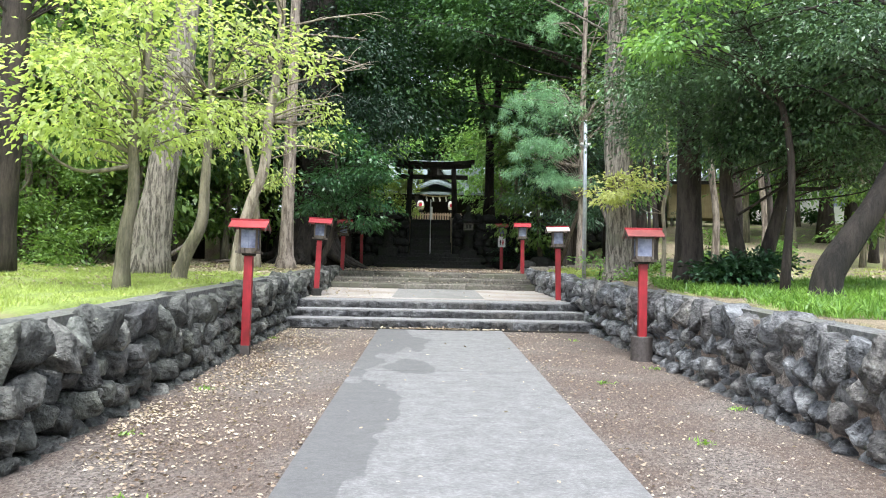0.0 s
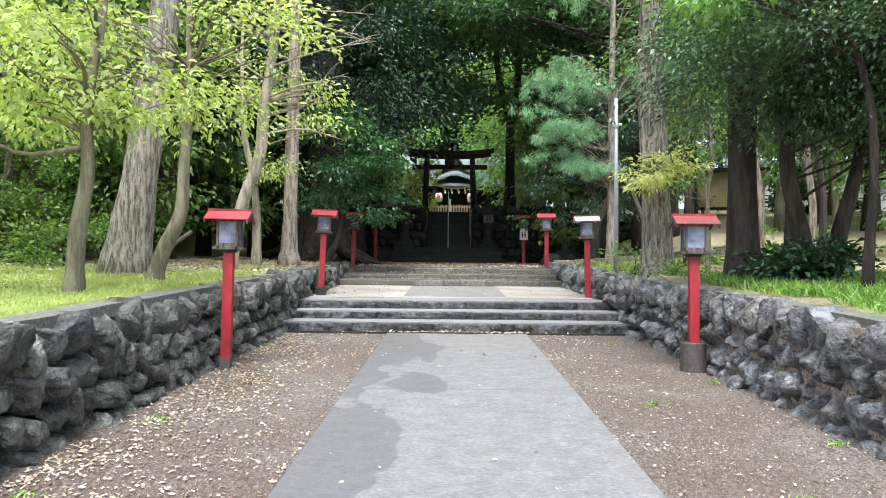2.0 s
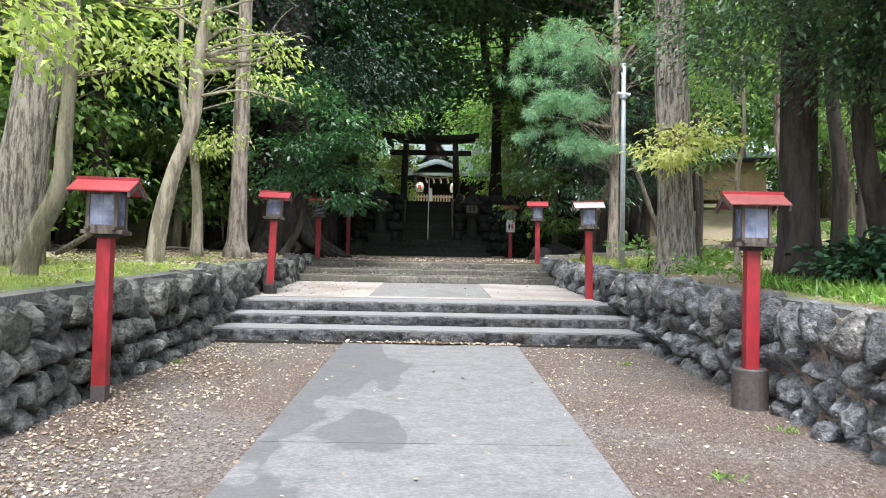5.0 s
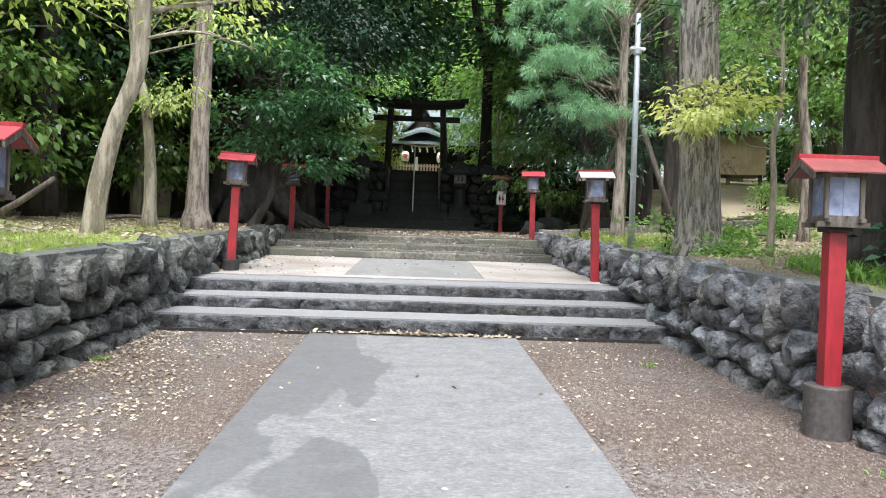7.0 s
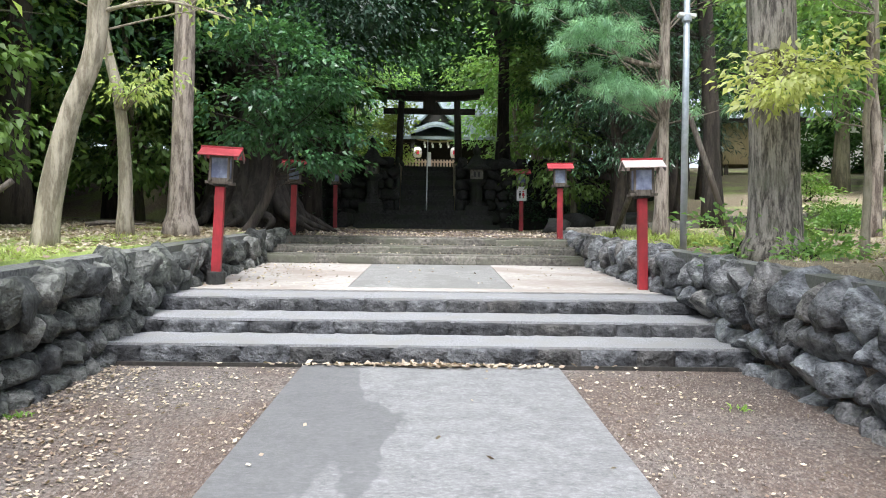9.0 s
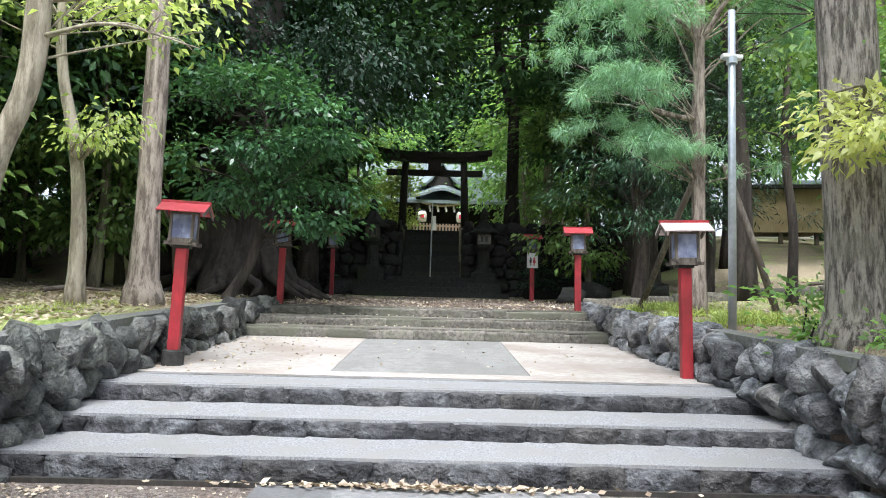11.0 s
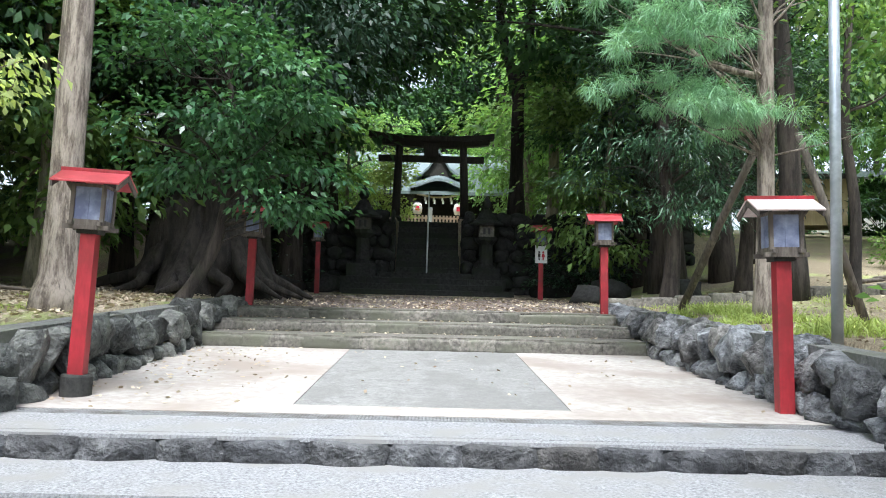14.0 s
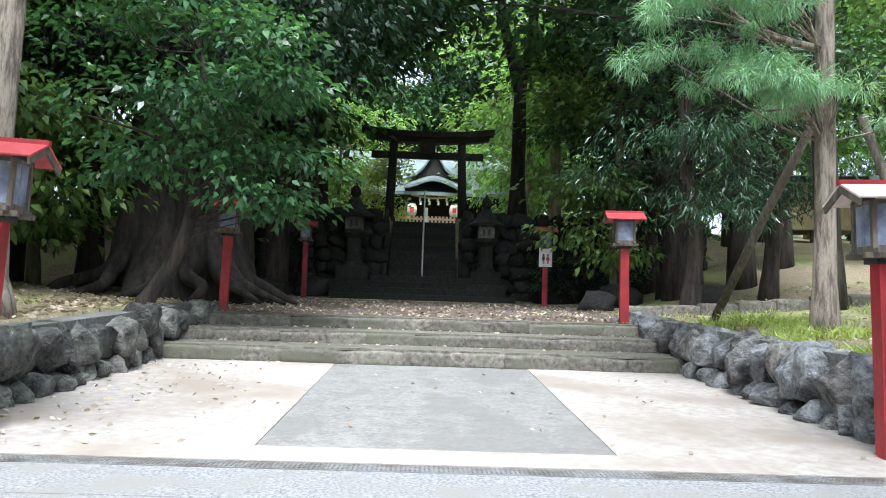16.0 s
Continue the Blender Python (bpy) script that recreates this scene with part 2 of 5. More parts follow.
PAPER = two_scale("lantern_paper", (0.75, 0.72, 0.66), (0.82, 0.79, 0.74), (0.7, 0.66, 0.6), 12, 3, 0.8, 0.1, 0.002)
ROPE = two_scale("straw_rope", (0.42, 0.34, 0.2), (0.6, 0.5, 0.33), (0.5, 0.42, 0.28), 60, 5, 0.9, 0.6, 0.01)

BARK_CEDAR = bark_material("cedar_bark", (0.09, 0.068, 0.055), (0.40, 0.34, 0.285), None, 14, 0.04)
BARK_BIG = bark_material("furrowed_bark", (0.05, 0.042, 0.035), (0.46, 0.41, 0.355), (0.20, 0.20, 0.145), 20, 0.06)
BARK_PALE = bark_material("pale_bark", (0.15, 0.125, 0.09), (0.42, 0.37, 0.29), (0.20, 0.20, 0.12), 10, 0.012)
BARK_GREEN = bark_material("greenish_bark", (0.09, 0.082, 0.055), (0.25, 0.225, 0.16), (0.13, 0.14, 0.075), 9, 0.02)
# The next two barks are near black: deep shade is put into the colour.
BARK_SHADED = bark_material("shaded_tree_bark", (0.008, 0.007, 0.006), (0.045, 0.037, 0.031), (0.018, 0.02, 0.012), 6, 0.08)
BARK_DARK = bark_material("dark_bark", (0.018, 0.014, 0.012), (0.075, 0.06, 0.05), (0.035, 0.038, 0.022), 8, 0.04)
LEAF_LIME = leaf_material("lime_leaves", (0.30, 0.39, 0.12), (0.60, 0.69, 0.31), 0.5)
LEAF_MAPLE = leaf_material("pale_maple_leaves", (0.40, 0.44, 0.15), (0.68, 0.70, 0.33), 0.45)
LEAF_MID = leaf_material("mid_green_leaves", (0.075, 0.15, 0.04), (0.22, 0.34, 0.10), 0.4)
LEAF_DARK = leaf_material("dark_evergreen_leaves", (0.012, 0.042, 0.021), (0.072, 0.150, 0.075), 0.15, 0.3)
# Near-black greens with the deep shade of the wood put into the colour.
LEAF_SHADED = leaf_material("shaded_sprays", (0.007, 0.022, 0.012), (0.036, 0.080, 0.042), 0.1, 0.45)
LEAF_SMALL = leaf_material("small_glossy_leaves", (0.018, 0.046, 0.024), (0.13, 0.22, 0.105), 0.2, 0.28)
GRASS_GREEN = leaf_material("lush_grass", (0.10, 0.22, 0.04), (0.30, 0.48, 0.10), 0.4)
LEAF_BROAD = leaf_material("glossy_broad_leaves", (0.024, 0.080, 0.036), (0.11, 0.235, 0.10), 0.3, 0.3)
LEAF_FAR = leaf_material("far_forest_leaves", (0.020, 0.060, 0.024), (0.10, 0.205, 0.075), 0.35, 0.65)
# Sunlight on the foliage is put into this lighter green.
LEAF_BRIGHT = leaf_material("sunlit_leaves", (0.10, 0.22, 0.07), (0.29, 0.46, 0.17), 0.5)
NEEDLE = leaf_material("pine_needles", (0.15, 0.30, 0.18), (0.32, 0.52, 0.34), 0.35)
GRASS = leaf_material("grass_blades", (0.26, 0.33, 0.09), (0.52, 0.60, 0.21), 0.4)
LITTER = leaf_material("fallen_leaves", (0.15, 0.09, 0.055), (0.60, 0.52, 0.40), 0.1, 0.6)

# ---------------------------------------------------------------- helpers for meshes


class Shape:
    """Collects vertices and faces of one mesh."""

    def __init__(self):
        self.v, self.f = [], []

    def add(self, verts, faces):
        k = len(self.v)
        self.v.extend(tuple(p) for p in verts)
        self.f.extend(tuple(i + k for i in q) for q in faces)
        return self

    def box(self, x0, x1, y0, y1, z0, z1, m=None):
        p = [(x, y, z) for z in (z0, z1) for y in (y0, y1) for x in (x0, x1)]
        if m is not None:
            p = [m @ Vector(q) for q in p]
        return self.add(p, [(0, 2, 3, 1), (4, 5, 7, 6), (0, 1, 5, 4), (2, 6, 7, 3), (0, 4, 6, 2), (1, 3, 7, 5)])

    def tube(self, pts, radii, sides=8, lumps=0.0, cap=True):
        pts = [Vector(p) for p in pts]
        verts, faces, n = [], [], len(pts)
        for i, p in enumerate(pts):
            d = (pts[min(i + 1, n - 1)] - pts[max(i - 1, 0)]).normalized()
            u = d.cross(Vector((0.13, 1, 0.07))).normalized()
            w = d.cross(u)
            for k in range(sides):
                a = 2 * math.pi * k / sides
                r = radii[i]
                if lumps:
                    r *= 1 + lumps * noise.noise(Vector((math.cos(a) * 1.7 + p.x, math.sin(a) * 1.7 + p.y, p.z * 0.9)))
                verts.append(p + u * math.cos(a) * r + w * math.sin(a) * r)
        for i in range(n - 1):
            for k in range(sides):
                k2 = (k + 1) % sides
                faces.append((i * sides + k, i * sides + k2, (i + 1) * sides + k2, (i + 1) * sides + k))
        if cap:
            faces += [tuple(range(sides))[::-1], tuple((n - 1) * sides + k for k in range(sides))]
        return self.add(verts, faces)

    def lathe(self, profile, sides=16, centre=(0, 0, 0)):
        return self.tube([(centre[0], centre[1], centre[2] + z + i * 1e-5) for i, (r, z) in enumerate(profile)], [r for r, z in profile], sides)

    def mesh(self, name, mat, smooth=False, weld=False):
        me = bpy.data.meshes.new(name)
        me.from_pydata(self.v, [], self.f)
        me.materials.append(mat)
        if weld:
            bm = bmesh.new()
            bm.from_mesh(me)
            bmesh.ops.remove_doubles(bm, verts=list(bm.verts), dist=0.0005)
            bm.to_mesh(me)
            bm.free()
        if smooth:
            me.shade_smooth()
        me.update()
        return me


def bevelled(me, width, segments=2):
    bm = bmesh.new()
    bm.from_mesh(me)
    bmesh.ops.bevel(bm, geom=list(bm.edges), offset=width, segments=segments, affect="EDGES", profile=0.7)
    bm.to_mesh(me)
    bm.free()
    return me


def part(name, me, parent=None, label="", m=None, kind=""):
    ob = new(name, me)
    ob.parent = parent
    if m is not None:
        ob.matrix_basis = m
    return tagged(ob, label, kind=kind)


def thing(name, label, category, x=0, y=0, z=0, rz=0, group="", kind=""):
    ob = new(name)
    ob.matrix_basis = pose(x, y, z, 0, 0, rz)
    return tagged(ob, label, category, group, kind)


def spline(pts, steps=4):
    """Catmull-Rom through the points."""
    p = [Vector(q) for q in pts]
    p = [p[0] * 2 - p[1]] + p + [p[-1] * 2 - p[-2]]
    out = []
    for i in range(1, len(p) - 2):
        for k in range(steps):
            t = k / steps
            out.append(0.5 * (2 * p[i] + (p[i + 1] - p[i - 1]) * t + (2 * p[i - 1] - 5 * p[i] + 4 * p[i + 1] - p[i + 2]) * t * t
                              + (3 * p[i] - p[i - 1] - 3 * p[i + 1] + p[i + 2]) * t ** 3))
    return out + [p[-2]]


def spread(values, count):
    return list(np.interp(np.linspace(0, 1, count), np.linspace(0, 1, len(values)), values))


def unit(a):
    return a / np.maximum(np.linalg.norm(a, axis=1, keepdims=True), 1e-6)


def leaves_mesh(name, pos, way, size, mat, width=0.5, droop=0.25, rng=None):
    """One bent four-cornered blade at each position, along its way."""
    n = len(pos)
    way = unit(way)
    side = unit(np.cross(way, unit(rng.normal(size=(n, 3)) * np.array([0.6, 0.6, 0.4]) + np.array([0, 0, 1.0]))))
    up = np.cross(side, way)
    s = (size * rng.uniform(0.65, 1.35, n))[:, None]
    v = np.empty((n, 4, 3))
    v[:, 0] = pos
    v[:, 1] = pos + s * (0.5 * way + 0.5 * width * side + 0.10 * up)
    v[:, 2] = pos + s * (way - droop * up)
    v[:, 3] = pos + s * (0.5 * way - 0.5 * width * side + 0.10 * up)
    me = bpy.data.meshes.new(name)
    me.vertices.add(4 * n)
    me.vertices.foreach_set("co", v.reshape(-1))
    me.loops.add(4 * n)
    me.loops.foreach_set("vertex_index", np.arange(4 * n, dtype=np.int32))
    me.polygons.add(n)
    me.polygons.foreach_set("loop_start", np.arange(0, 4 * n, 4, dtype=np.int32))
    me.materials.append(mat)
    me.update(calc_edges=True)
    return me


def clumps(blobs, rng, flat=0.55):
    """Centres of leaf sprays inside ellipsoids: gathered on flat boughs, most near the skin, with gaps between them."""
    out = []
    for cx, cy, cz, rx, ry, rz, n in blobs:
        k = max(3, n // 7)
        d = unit(rng.normal(size=(k, 3)))
        r = rng.uniform(0.3, 1.0, (k, 1)) ** 0.5
        bough = np.array([cx, cy, cz]) + d * r * np.array([rx, ry, rz])
        pick = rng.integers(0, k, n)
        spread_out = rng.normal(size=(n, 3)) * np.array([0.26 * rx, 0.26 * ry, 0.09 * rz])
        spread_out[:, 2] -= 0.25 * np.linalg.norm(spread_out[:, :2], axis=1)
        out.append(bough[pick] + spread_out)
    return np.concatenate(out)


def crown_mesh(name, centres, per, radius, size, mat, rng, width=0.5, hub=None, flat=0.4):
    k = len(centres)
    off = rng.normal(size=(k, per, 3)) * np.array([radius, radius, radius * flat]) * rng.uniform(0.6, 1.3, (k, 1, 1))
    pos = (centres[:, None] + off).reshape(-1, 3)
    hub = centres.mean(0) if hub is None else np.array(hub)
    out = np.repeat(unit(centres - hub), per, 0)
    way = off.reshape(-1, 3) / radius + out * 0.6 + rng.normal(size=pos.shape) * 0.5 + np.array([0, 0, -0.25])
    return leaves_mesh(name, pos, way, size, mat, width, rng=rng)


def tree(name, label, base, trunk, radii, bark, blobs, leaf, per=40, spray=0.35, size=0.11, seed=1, limbs=7, twigs=40, flare=1.35,
         category="tree", group="", width=0.5, flat=0.4, sides=12, hub=None, lumps=0.15):
    """A tapered, flared trunk along its bends, limbs that reach into the crown, thin twigs, and a crown of leaf sprays."""
    rng = np.random.default_rng(seed)
    ob = thing(name, label, category, *base, group=group)
    line = spline(trunk, 5)
    rad = spread(radii, len(line))
    rad[0] *= flare
    rad[1] *= 1 + (flare - 1) * 0.45
    line[0] = line[0] - Vector((0, 0, 0.15))
    part("trunk", Shape().tube(line, rad, sides, lumps).mesh("trunk", bark, True), ob)
    if not blobs:
        return ob
    c = clumps(blobs, rng)
    pick = rng.permutation(len(c))
    twig = Shape()
    for j, i in enumerate(pick[:limbs + twigs]):
        tip = Vector(c[i])
        lower = [q for q in range(len(line)) if line[q].z < tip.z - 0.25 * (tip.xy - line[q].xy).length and q > len(line) // 4]
        q = lower[-1] if lower else len(line) // 3
        a = line[q]
        mid = a.lerp(tip, 0.5) + Vector(rng.normal(size=3) * 0.12 * (tip - a).length) + Vector((0, 0, 0.08 * (tip - a).length))
        pts = spline([a, mid, tip], 4)
        if j < limbs:
            r0 = min(rad[q] * 0.5, 0.02 + 0.02 * (tip - a).length)
            part("limb", Shape().tube(pts, spread([r0, r0 * 0.6, 0.008], len(pts)), 6, 0.1).mesh("limb", bark, True), ob)
        else:
            r0 = min(rad[q] * 0.3, 0.006 + 0.006 * (tip - a).length)
            twig.tube(pts, spread([r0, r0 * 0.6, 0.004], len(pts)), 4, cap=False)
    if twig.v:
        part("twig_spray", twig.mesh("twig_spray", bark, True), ob, kind="stuff")
    part("crown", crown_mesh("crown", c, per, spray, size, leaf, rng, width, hub, flat), ob, kind="stuff")
    return ob

# ---------------------------------------------------------------- the lie of the land


def channel(y):
    """Height of the walkway between the walls, under slabs and steps."""
    return float(np.interp(y, [-60, 0, 14.7, 16.6, 16.9, 21.6, 23.2, 23.5, 31.0, 33.0], [-2.5, 0.0, 0.62, 0.64, 1.05, 1.25, 1.3, 1.86, 2.13, 2.25]))


def bank(x, y):
    """Height of the wooded ground beside the walkway."""
    z = 0.93 + 0.045 * y if y < 24 else 2.01 + 0.03 * (y - 24)
    z = max(z, -1.0)
    if x > 4.5:
        z += min(1.2, 0.03 * (x - 4.5))
    if x < -4.5:
        z += min(1.0, 0.025 * (-4.5 - x))
    return z + 0.05 * noise.noise(Vector((x * 0.6, y * 0.6, 0)))


def terrain(x, y):
    low = channel(min(y, 33))
    side = bank(x, y)
    if y < 23.6:
        z = low if -2.98 < x < 3.33 else side - (0.08 if -3.2 < x < 3.72 else 0.0)
    else:
        w = min(1.0, max(0.0, (abs(x - 0.1) - 3.0) / 2.5))
        z = low * (1 - w) + min(side, 2.6) * w
        if x > 4.5:
            z += min(1.0, (x - 4.5) / 4) * min(3.6, 0.13 * (y - 24))
    if y > 33.3:
        far = max(0.0, abs(x) - 6.5)
        rise = min(1.0, max(0.0, (y - 33.3) / (0.5 + far * 0.8))) if abs(x) > 0.9 else (0.0 if y < 34.9 else 1.0)
        z = z + (4.42 - min(z, 4.42)) * rise if not (x > 8 and z > 3) else z
    return z


def uneven(a, b, step, *more):
    return sorted(set([round(v, 4) for v in np.arange(a, b + 1e-6, step)] + list(more)))


GX = [-300, -150, -80, -50, -35, -25] + uneven(-20, -3.5, 0.75, -3.21, -3.19, -2.99) + [-2.97] + uneven(-2.5, 3.0, 0.5, 0.91, -0.91, 0.89, -0.89) + [3.32, 3.34, 3.71, 3.73] + uneven(4.25, 20, 0.75) + [25, 35, 50, 80, 150, 300]
GY = [-300, -120, -60, -30] + uneven(-15, 40, 0.5, 14.7, 23.59, 23.61, 33.31, 33.8, 34.89, 34.91) + [43, 47, 52, 60, 75, 100, 150, 300]
g = Shape()
g.v = [(x, y, terrain(x, y)) for y in GY for x in GX]
nx = len(GX)
g.f = [(j * nx + i, j * nx + i + 1, (j + 1) * nx + i + 1, (j + 1) * nx + i) for j in range(len(GY) - 1) for i in range(nx - 1)]
ground_mesh = g.mesh("ground", SOIL, True)
ground_mesh.materials.append(BANK)
ground_mesh.materials.append(LAWN)
for q in ground_mesh.polygons:
    c = q.center
    q.material_index = 0 if (-3 < c.x < 3.34 and c.y < 31) else 2 if (c.x < -3 and noise.noise(Vector((c.x * 0.5, c.y * 0.5, 9))) * 2.5 < min(c.x + 11, 18.5 - c.y, c.y + 4)) else 1
tagged(new("ground", ground_mesh), "brown gravelly soil and leaf mould sloping gently uphill", "ground", kind="structure")


def path_z(y):
    return 0.0422 * y


# concrete strip in slabs with open joints
path = thing("path", "grey exposed concrete path with damp darker patches", "path", kind="structure")
for y0, y1 in ((-9, -2.0), (-1.99, 3.95), (3.96, 9.62), (9.635, 14.72)):
    s = Shape()
    x0, x1 = -0.93, 1.40
    n = 12
    for i in range(n):
        ya, yb = y0 + (y1 - y0) * i / n, y0 + (y1 - y0) * (i + 1) / n
        s.add([(x0, ya, path_z(ya) + 0.02), (x1, ya, path_z(ya) + 0.02), (x1, yb, path_z(yb) + 0.02), (x0, yb, path_z(yb) + 0.02)], [(0, 1, 2, 3)])
    for x in (x0, x1):
        s.add([(x, y0, path_z(y0) - 0.1), (x, y1, path_z(y1) - 0.1), (x, y1, path_z(y1) + 0.02), (x, y0, path_z(y0) + 0.02)], [(0, 1, 2, 3)])
    for y in (y0, y1):
        s.add([(x0, y, path_z(y) - 0.1), (x1, y, path_z(y) - 0.1), (x1, y, path_z(y) + 0.02), (x0, y, path_z(y) + 0.02)], [(0, 1, 2, 3)])
    part("slab", s.mesh("slab", PATH), path)


def landing_z(y):
    return 1.134 + 0.045 * (y - 16.36)


def sheet(x0, x1, y0, y1, zf, thick, mat, name):
    """A slab whose top follows zf along y."""
    s = Shape()
    a, b = zf(y0), zf(y1)
    s.add([(x0, y0, a - thick), (x1, y0, a - thick), (x1, y1, b - thick), (x0, y1, b - thick), (x0, y0, a), (x1, y0, a), (x1, y1, b), (x0, y1, b)],
          [(0, 3, 2, 1), (4, 5, 6, 7), (0, 1, 5, 4), (2, 3, 7, 6), (0, 4, 7, 3), (1, 2, 6, 5)])
    return s.mesh(name, mat)


landing = thing("landing", "pale concrete landing with a grey panel in its middle", "landing", kind="structure")
part("apron", sheet(-2.84, 3.28, 16.46, 16.97, landing_z, 0.1, TREAD, "apron"), landing, "rough grey aggregate edge strip")
part("slab", sheet(-2.84, 3.24, 17.15, 17.49, landing_z, 0.1, LANDING, "slab"), landing)
part("slab", sheet(-2.84, -0.84, 17.49, 21.52, landing_z, 0.1, LANDING, "slab"), landing)
part("slab", sheet(1.27, 3.2, 17.49, 21.52, landing_z, 0.1, LANDING, "slab"), landing)
part("panel", sheet(-0.836, 1.266, 17.494, 21.52, lambda y: landing_z(y) - 0.003, 0.1, PANEL, "panel"), landing, "darker grey concrete panel")
drain = thing("drain_grate", "narrow steel drain grating set across the concrete", "drain", group="")
part("channel_bed", sheet(-2.82, 3.2, 16.97, 17.15, lambda y: landing_z(y) - 0.04, 0.04, VOID, "channel_bed"), drain)
bars = Shape()
for i in range(240):
    x = -2.80 + i * 0.025
    bars.box(x, x + 0.015, 16.985, 17.135, landing_z(17) - 0.035, landing_z(17) + 0.002)
for y in (16.975, 17.02, 17.06, 17.10, 17.135):
    bars.box(-2.82, 3.2, y, y + 0.012, landing_z(17) - 0.035, landing_z(17) + 0.003)
part("grating", bars.mesh("grating", GRATE), drain, kind="stuff")

# ---------------------------------------------------------------- stones
rng_stone = random.Random(5)


def stone_mesh(seed, square=0.5, rough=0.16, mat=STONE, sub=2, cuts=5):
    """A field stone of about unit size, between a ball and a block, with hollows and split faces."""
    bm = bmesh.new()
    bmesh.ops.create_icosphere(bm, subdivisions=sub, radius=1)
    o = Vector((seed * 7.3, seed * 3.1, seed))
    rs = random.Random(seed)
    planes = [(Vector((rs.gauss(0, 1), rs.gauss(0, 1), rs.gauss(0, 1))).normalized(), rs.uniform(0.30, 0.44)) for _ in range(cuts)]
    for v in bm.verts:
        c = v.co.copy()
        big = max(abs(c.x), abs(c.y), abs(c.z))
        c = c.lerp(c / big, square) * 0.5
        c *= 1 + rough * noise.noise(c * 2.4 + o)
        for d, far in planes:
            over = c.dot(d) - far
            if over > 0:
                c -= d * over * 0.97
        c *= 1 + rough * 0.5 * noise.noise(c * 7 + o) - 0.16 * abs(noise.noise(c * 4.2 + o)) + 0.04
        v.co = c
    me = bpy.data.meshes.new("stone")
    bm.to_mesh(me)
    bm.free()
    me.materials.append(mat)
    me.shade_smooth()
    return me


def block_mesh(seed, rough, mat):
    """A roughly squared step stone with chipped arrises."""
    bm = bmesh.new()
    bmesh.ops.create_cube(bm, size=1)
    bmesh.ops.subdivide_edges(bm, edges=list(bm.edges), cuts=5, use_grid_fill=True)
    o = Vector((seed * 5.1, seed, seed * 2.7))
    rs = random.Random(seed)
    planes = [(Vector((rs.uniform(-0.8, 0.8), -1, rs.uniform(-0.35, 0.15))).normalized(), rs.uniform(0.46, 0.56)) for _ in range(4 if rough > 0.1 else 0)]
    for v in bm.verts:
        c = v.co
        edge = sorted(abs(q) for q in c)
        pull = 0.93 if edge[1] > 0.49 else 1.0
        c = c * pull * (1 + rough * noise.noise(c * 2.2 + o) + rough * 0.7 * noise.noise(c * 6 + o))
        for d, far in planes:
            over = c.dot(d) - far
            if over > 0:
                c = c - d * over * 0.9
        v.co = c
    me = bpy.data.meshes.new("block")
    bm.to_mesh(me)
    bm.free()
    me.materials.append(mat)
    me.shade_smooth()
    return me


STONES = [stone_mesh(i, 0.50 + 0.40 * (i % 2), 0.22, STONE, 3, 12 - 4 * (i % 2)) for i in range(16)]
MOSSY_STONES = [stone_mesh(90 + i, 0.50 + 0.40 * (i % 2), 0.24, MOSSY_STONE, 3, 12 - 4 * (i % 2)) for i in range(16)]
BLOCKS = [block_mesh(20 + i, 0.2, STEP_STONE) for i in range(8)]
UPPER_BLOCKS = [block_mesh(40 + i, 0.07, UPPER_STONE) for i in range(6)]
SHADED_STONES = [stone_mesh(60 + i, 0.75, 0.22, SHADED_STONE) for i in range(8)]


def left_face(y):
    return -2.70


def right_face(y):
    return float(np.interp(y, [-10, 10, 15, 21.5, 24], [3.25, 3.22, 3.10, 2.93, 2.90]))


def wall_foot(y):
    return float(np.interp(y, [-60, 0, 14.75, 15.5, 16.4, 21.5, 23.3, 24], [-2.5, 0, 0.62, 0.85, 1.13, 1.36, 1.85, 1.88]))


def wall_top(y):
    return 0.93 + 0.045 * y


